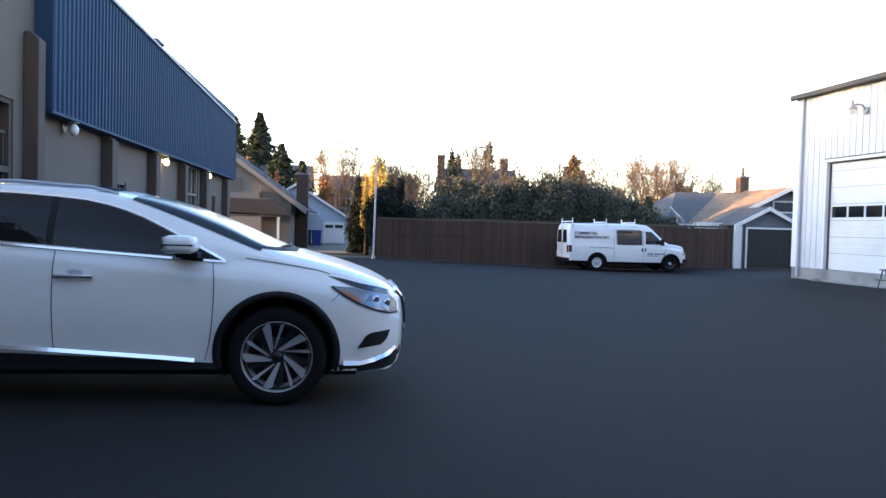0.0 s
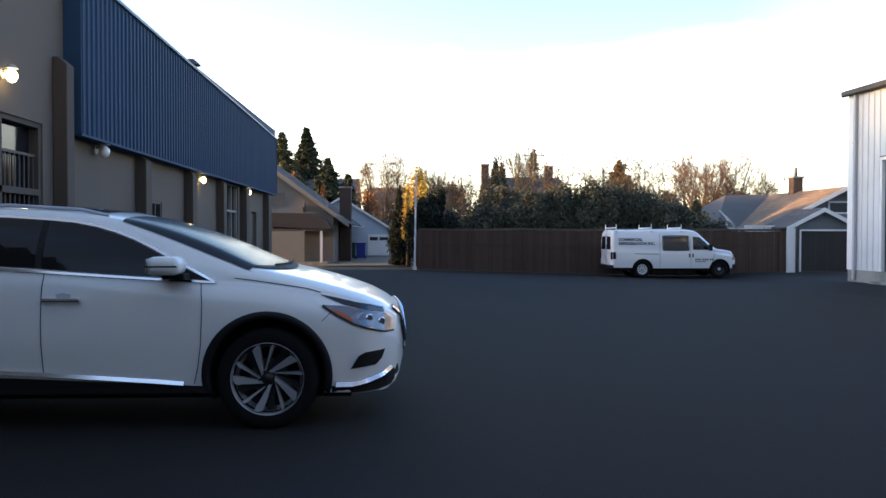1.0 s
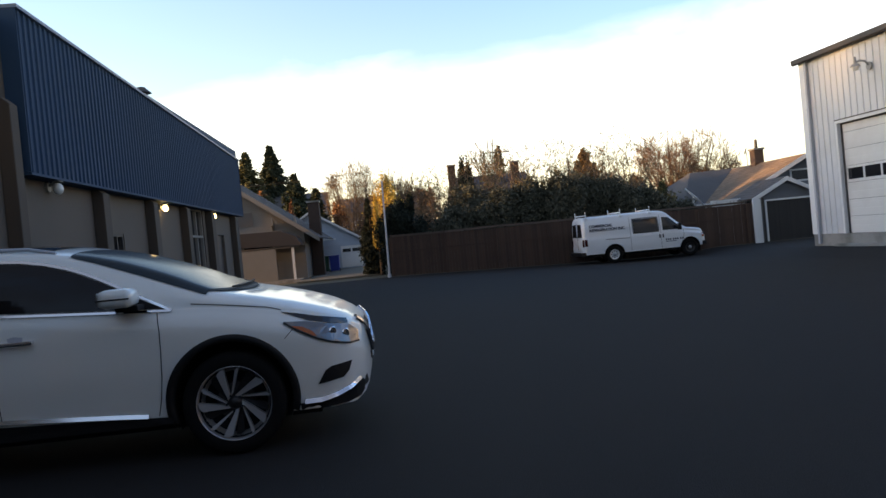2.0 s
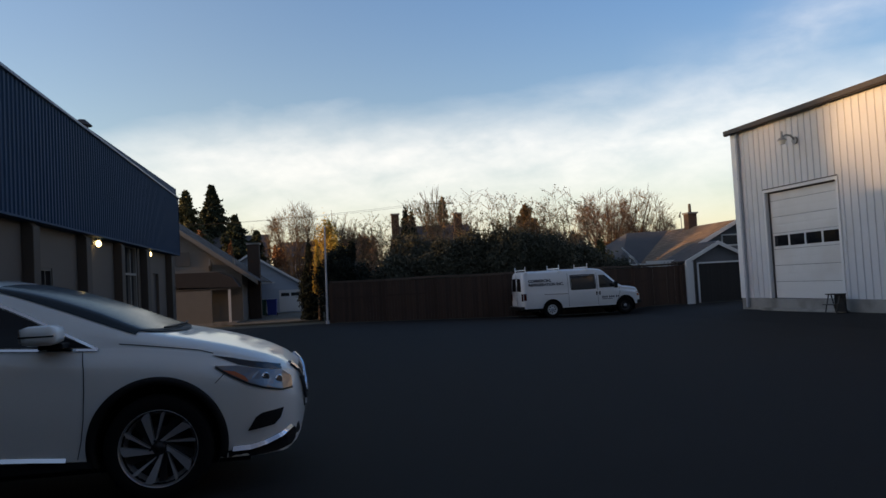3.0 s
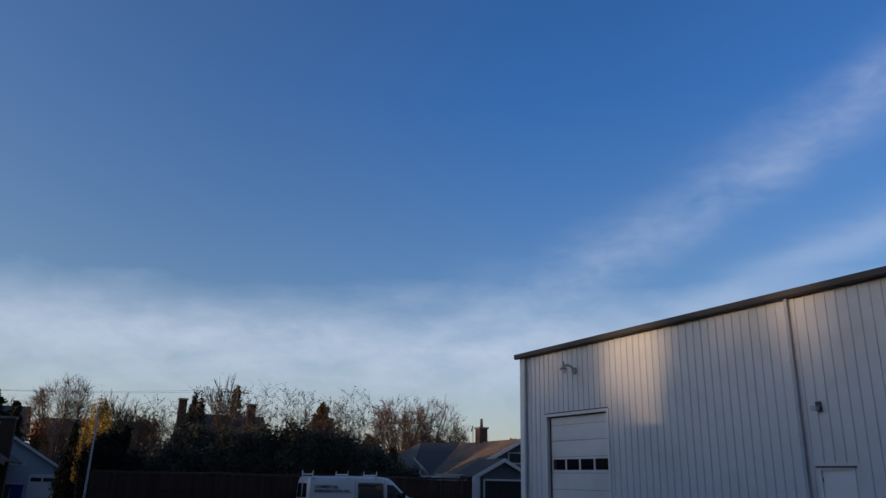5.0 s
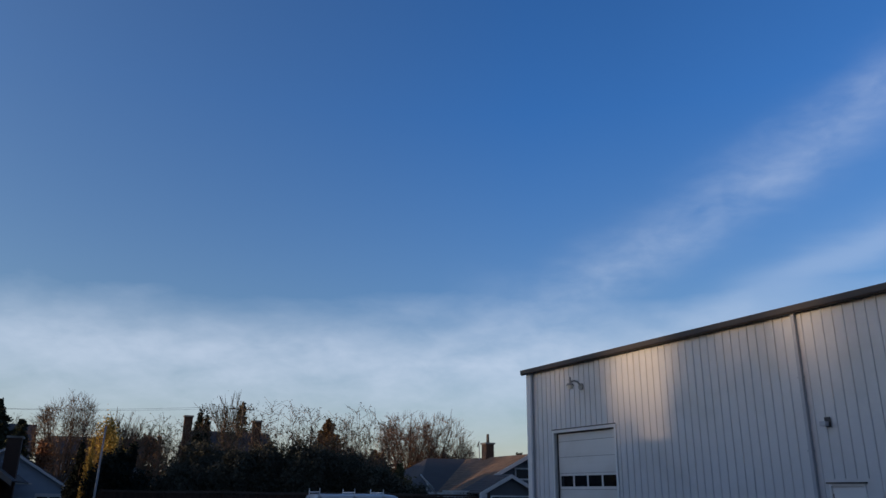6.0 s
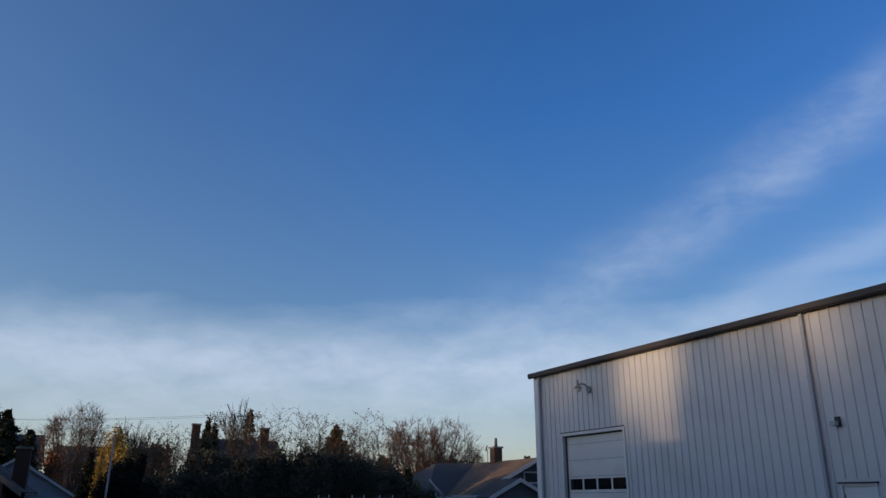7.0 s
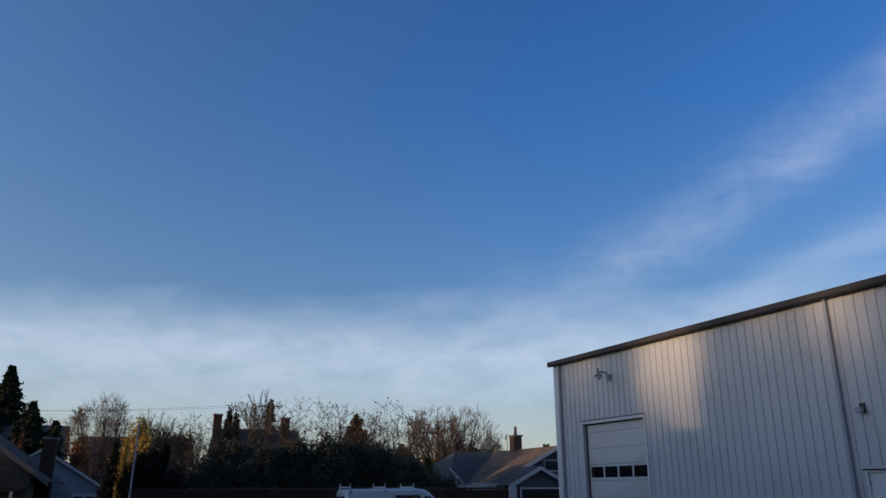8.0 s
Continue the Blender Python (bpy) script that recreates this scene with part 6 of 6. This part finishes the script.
    for y in (-0.45, 0.1):
        bm = bmesh.new()
        for k in range(6):
            a, b = y + k * 0.1, y + (k + 1) * 0.1
            xa, xb = -0.10 + 0.1 * (1 - a * a), -0.10 + 0.1 * (1 - b * b)
            add_tube(bm, (xa, a, hull.top(xa, a) + 0.025), (xb, b, hull.top(xb, b) + 0.025), 0.009, seg=6)
        part("wiper", bm, BLACK_PLASTIC, car, "wiper arm")
    # front
    def front(y, z):
        lo, hi = 0.3, 0.99
        for _ in range(24):
            mid = (lo + hi) / 2
            if hull.side(mid, z) > abs(y) and hull.top(mid, y) > z:
                lo = mid
            else:
                hi = mid
        return lo

    bm = bmesh.new()
    rows = [[bm.verts.new((front(y * (0.55 + 0.45 * k / 5), 0.56 + 0.05 * k) + 0.006, y * (0.55 + 0.45 * k / 5), 0.56 + 0.05 * k)) for y in (-0.40, -0.3, -0.2, -0.1, 0, 0.1, 0.2, 0.3, 0.40)] for k in range(6)]
    for a, b in zip(rows, rows[1:]):
        for k in range(8):
            bm.faces.new((a[k], a[k + 1], b[k + 1], b[k]))
    bmesh.ops.recalc_face_normals(bm, faces=bm.faces)
    g = part("grille", bm, BLACK_PLASTIC, car, "black front grille with bright V")
    for s in (-1, 1):
        bm = bmesh.new()
        pts = [(0.17 + 0.045 * k, 0.56 + 0.05 * k) for k in range(7)]
        for a, b in zip(pts, pts[1:]):
            add_tube(bm, (front(a[0], a[1]) + 0.008, s * a[0], a[1]), (front(b[0], b[1]) + 0.008, s * b[0], b[1]), 0.026, seg=8)
        part("grille_bar", bm, CHROME, g, "bright V bar")
    bm = lathe([(0.0, 0.0), (0.055, 0.0), (0.06, 0.012), (0.0, 0.012)], 24)
    bmesh.ops.rotate(bm, verts=bm.verts, matrix=Matrix.Rotation(radians(90), 3, "Z"))
    bmesh.ops.translate(bm, verts=bm.verts, vec=(front(0, 0.70) + 0.016, 0, 0.70))
    part("badge", bm, CHROME, g, "plain round badge")
    p = part("number_plate", box(1.0, 1.012, -0.17, 0.17, 0.50, 0.60, bevel=0.003), WHITE_PAINT, car, "white plate with plain bars")
    for k in range(5):
        part("bar", box(1.0125, 1.0145, -0.13 + k * 0.055, -0.095 + k * 0.055, 0.525, 0.575), NAVY_INK, p)
    part("plate_holder", box(0.955, 1.0, -0.19, 0.19, 0.48, 0.62, bevel=0.008), BLACK_PLASTIC, car)


build_suv()


def text_mesh(words, size, mat, parent, m, name="lettering", label=""):
    cu = bpy.data.curves.new("text", "FONT")
    cu.body, cu.size, cu.extrude = words, size, 0.003
    cu.offset = 0.006
    tmp = new("text", cu)
    bpy.context.view_layer.update()
    me = bpy.data.meshes.new_from_object(tmp.evaluated_get(bpy.context.evaluated_depsgraph_get()))
    bpy.data.objects.remove(tmp)
    me.materials.clear()
    me.materials.append(mat)
    ob = new(name, me)
    ob.parent = parent
    ob.matrix_basis = m
    if label:
        ob["label"] = label
    return ob


def build_van():
    van = thing("van", "white cargo van with ladder racks parked by the fence", "van", "", pose(9.72, 32.76, -0.395))
    keys = dict(
        x=(0.0, 0.05, 0.25, 0.9, 1.8, 2.7, 3.4, 3.75, 4.05, 4.35, 4.62, 4.95, 5.2, 5.36, 5.44),
        zb=(0.50, 0.46, 0.45, 0.44, 0.42, 0.42, 0.42, 0.42, 0.42, 0.42, 0.42, 0.42, 0.42, 0.44, 0.48),
        wm=(0.88, 0.95, 0.99, 1.01, 1.01, 1.01, 1.01, 1.01, 1.005, 1.0, 0.995, 0.985, 0.95, 0.90, 0.84),
        zbelt=(1.12, 1.14, 1.15, 1.15, 1.15, 1.15, 1.15, 1.15, 1.15, 1.15, 1.12, 1.08, 1.04, 0.98, 0.90),
        wbelt=(0.86, 0.93, 0.97, 0.99, 0.99, 0.99, 0.99, 0.985, 0.975, 0.95, 0.90, 0.87, 0.83, 0.78, 0.72),
        zr=(1.93, 2.03, 2.08, 2.10, 2.12, 2.12, 2.11, 2.04, 1.78, 1.50, 1.29, 1.235, 1.19, 1.13, 1.02),
        wr=(0.72, 0.80, 0.83, 0.84, 0.85, 0.85, 0.84, 0.82, 0.80, 0.80, 0.80, 0.78, 0.74, 0.68, 0.60))

    def section(v):
        h = v["zr"] - v["zbelt"]
        w = v["wm"]
        return [(0, v["zb"]), (w * 0.6, v["zb"]), (w - 0.05, v["zb"] + 0.003), (w - 0.015, v["zb"] + 0.05), (w, 0.68), (w, 0.85), (w - 0.006, v["zbelt"] - 0.1), (v["wbelt"] + 0.004, v["zbelt"] - 0.02),
                (v["wbelt"] - 0.01, v["zbelt"] + 0.08 * h), ((v["wbelt"] + v["wr"]) / 2 + 0.03, v["zbelt"] + 0.5 * h), (v["wr"] + 0.01, v["zr"] - 0.16 * h), (v["wr"] * 0.88, v["zr"] - 0.05 * h), (v["wr"] * 0.45, v["zr"] - 0.01 * h), (0, v["zr"])]
    hull = Hull(keys, section, 70, 4)
    arches = ((1.33, 0.375), (4.72, 0.375))
    cut_body(hull, VAN_WHITE, van, arches, 0.46, 0.6)
    part("underbody", box(0.2, 5.2, -0.8, 0.8, 0.32, 0.46), BLACK_PLASTIC, van)
    for s in (-1, 1):
        for x, z in arches:
            part("arch_liner", liner(x, z, 0.455, s * 0.62, s * 0.95), BLACK_PLASTIC, van)
            w = part("wheel", lathe([(0.21, 0.01), (0.23, -0.01), (0.33, -0.012), (0.365, 0.015), (0.375, 0.05), (0.375, 0.20), (0.35, 0.24), (0.21, 0.24)], 40), RUBBER, van, "black tyre", True)
            w.matrix_basis = pose(x, s * 0.93, z) if s < 0 else pose(x, s * 0.93, z, 0, 0, 180)
            bright = x < 3
            part("rim", lathe([(0.0, 0.03), (0.075, 0.03), (0.09, 0.055), (0.16, 0.05), (0.19, 0.02), (0.212, 0.002), (0.222, 0.002), (0.215, 0.03)], 32), WHITE_METAL if bright else DARK_ALLOY, w, "silver steel rim" if bright else "dark steel rim", True)
            for k in range(8):
                a = 6.2832 * k / 8
                part("vent_hole", tube((0.14 * math.cos(a), 0.038, 0.14 * math.sin(a)), (0.14 * math.cos(a), 0.06, 0.14 * math.sin(a)), 0.026, seg=8), BLACK_PLASTIC, w)
            part("hub_cap", lathe([(0.0, -0.03), (0.05, -0.028), (0.065, 0.0), (0.07, 0.04)], 20), GALV, w, "", True)
        def P(pts, mat, name, label="", out=0.003, thick=0.004):
            return part(name, hull.panel(pts, out, s, 0.08, thick), mat, van, label)

        P([(2.24, 1.20), (2.22, 1.80), (3.32, 1.80), (3.34, 1.20)], DARK_GLASS, "side_window", "dark side window")
        P([(3.53, 1.22), (3.53, 1.79), (3.84, 1.77), (4.05, 1.60), (4.32, 1.34), (4.40, 1.22)], DARK_GLASS, "door_window", "dark front door window")
        part("window_seal", hull.strip([(2.22, 1.19), (2.2, 1.5), (2.2, 1.82), (2.8, 1.83), (3.34, 1.82), (3.36, 1.5), (3.36, 1.19), (2.8, 1.185), (2.22, 1.19)], 0.03, 0.002, s, 0.005), BLACK_PLASTIC, van)
        for line in ([(3.43, 1.9), (3.43, 1.5), (3.43, 0.9), (3.44, 0.46)], [(2.08, 1.92), (2.08, 1.4), (2.08, 0.9), (2.08, 0.46)], [(4.48, 1.2), (4.46, 0.95), (4.38, 0.7), (4.26, 0.46)]):
            part("panel_gap", hull.strip(line, 0.012, 0.001, s, 0.001), BLACK_PLASTIC, van, "dark panel gap")
        # raised dark strip paints the shade a pressed groove would hold
        part("side_groove", hull.strip([(0.97, 1.05), (1.5, 1.04), (2.05, 1.03)], 0.022, 0.001, s, 0.002), BLACK_STEEL, van, "dark strip for the shade in a shallow side groove")
        part("rub_rail", hull.strip([(1.82, 0.60), (2.6, 0.59), (3.4, 0.59), (4.2, 0.60)], 0.03, 0.001, s, 0.008), VAN_WHITE, van)
        for hx in (3.37, 3.52):
            y = s * (hull.side(hx, 0.98) + 0.015)
            part("door_handle", box(hx - 0.025, hx + 0.025, min(y - 0.02, y + 0.02), max(y - 0.02, y + 0.02), 0.90, 1.06, bevel=0.01), BLACK_PLASTIC, van, "black door handle")
        my = s * 1.14
        mm = part("mirror", box(4.18, 4.30, min(my - 0.1, my + 0.1), max(my - 0.1, my + 0.1), 1.18, 1.46, bevel=0.03), BLACK_PLASTIC, van, "black door mirror")
        part("mirror_arm", box(4.22, 4.27, min(s * 0.94, s * 1.08), max(s * 0.94, s * 1.08), 1.26, 1.31), BLACK_PLASTIC, mm)
        P([(0.045, 0.82), (0.045, 1.12), (0.16, 1.12), (0.16, 0.82)], RED_LENS, "tail_light", "red tail light", 0.003, 0.012)
        P([(5.28, 0.78), (5.28, 0.98), (5.38, 0.96), (5.40, 0.78)], AMBER, "indicator", "amber corner lamp", 0.003, 0.012)
        part("rear_window", prism([(-0.005, s * 0.10, 1.22), (-0.005, s * 0.74, 1.22), (0.012, s * 0.68, 1.78), (0.012, s * 0.10, 1.80)], (-0.012, 0, 0)), DARK_GLASS, van, "dark rear door window")
        part("rear_lamp", box(-0.02, 0.03, min(s * 0.80, s * 0.93), max(s * 0.80, s * 0.93), 0.80, 1.12, bevel=0.01), RED_LENS, van, "red rear lamp")
        part("headlight", box(5.36, 5.46, min(s * 0.5, s * 0.80), max(s * 0.5, s * 0.80), 0.74, 0.95, bevel=0.02), LAMP_GLASS, van, "clear headlight")
    part("windshield", hull.top_panel(4.52, 3.80, 0.80, 0.74, 0.10, 0.03), DARK_GLASS, van, "raked windscreen", True)
    part("rear_bumper", box(-0.12, 0.12, -0.95, 0.95, 0.40, 0.56, bevel=0.03), DARK_ALLOY, van, "dark rear step bumper")
    part("front_bumper", box(5.28, 5.49, -0.93, 0.93, 0.44, 0.60, bevel=0.04), DARK_ALLOY, van, "dark front bumper")
    part("grille", box(5.42, 5.47, -0.48, 0.48, 0.70, 0.96, bevel=0.02), BLACK_PLASTIC, van, "black grille")
    part("rear_door_gap", box(-0.008, 0.01, -0.006, 0.006, 0.6, 1.95), BLACK_PLASTIC, van)
    # ladder racks
    for x in (0.2, 1.74, 3.05):
        rk = part("ladder_rack", tube((x, -0.86, 2.16), (x, 0.86, 2.16), 0.026, seg=10), WHITE_PAINT, van, "white roof rack bar")
        for s in (-1, 1):
            part("upright", tube((x, s * 0.84, 1.98), (x, s * 0.84, 2.32), 0.022, seg=8), WHITE_PAINT, rk)
            part("foot", box(x - 0.08, x + 0.08, min(s * 0.80, s * 0.88), max(s * 0.80, s * 0.88), 1.97, 2.03, bevel=0.006), WHITE_PAINT, rk)
    # lettering on the near side
    y = -(hull.side(1.0, 1.5) + 0.012)
    tilt = 90 - 4
    text_mesh("COMMERCIAL", 0.166, NAVY_INK, van, pose(0.28, -(hull.side(1.0, 1.6) + 0.008), 1.60, tilt), label="navy painted lettering")
    text_mesh("REFRIGERATION INC.", 0.166, NAVY_INK, van, pose(0.28, -(hull.side(1.0, 1.42) + 0.008), 1.43, tilt), label="navy painted lettering")
    for k in range(8):
        x = 3.62 + k * 0.095 + (0.04 if k > 2 else 0) + (0.04 if k > 5 else 0)
        part("bar", box(x, x + 0.06, -(hull.side(x, 0.8) + 0.006), -(hull.side(x, 0.8) + 0.001), 0.76, 0.84), NAVY_INK, van)
    part("bar", box(3.62, 4.1, -(hull.side(3.8, 0.7) + 0.006), -(hull.side(3.8, 0.7) + 0.001), 0.70, 0.725), NAVY_INK, van)


build_van()
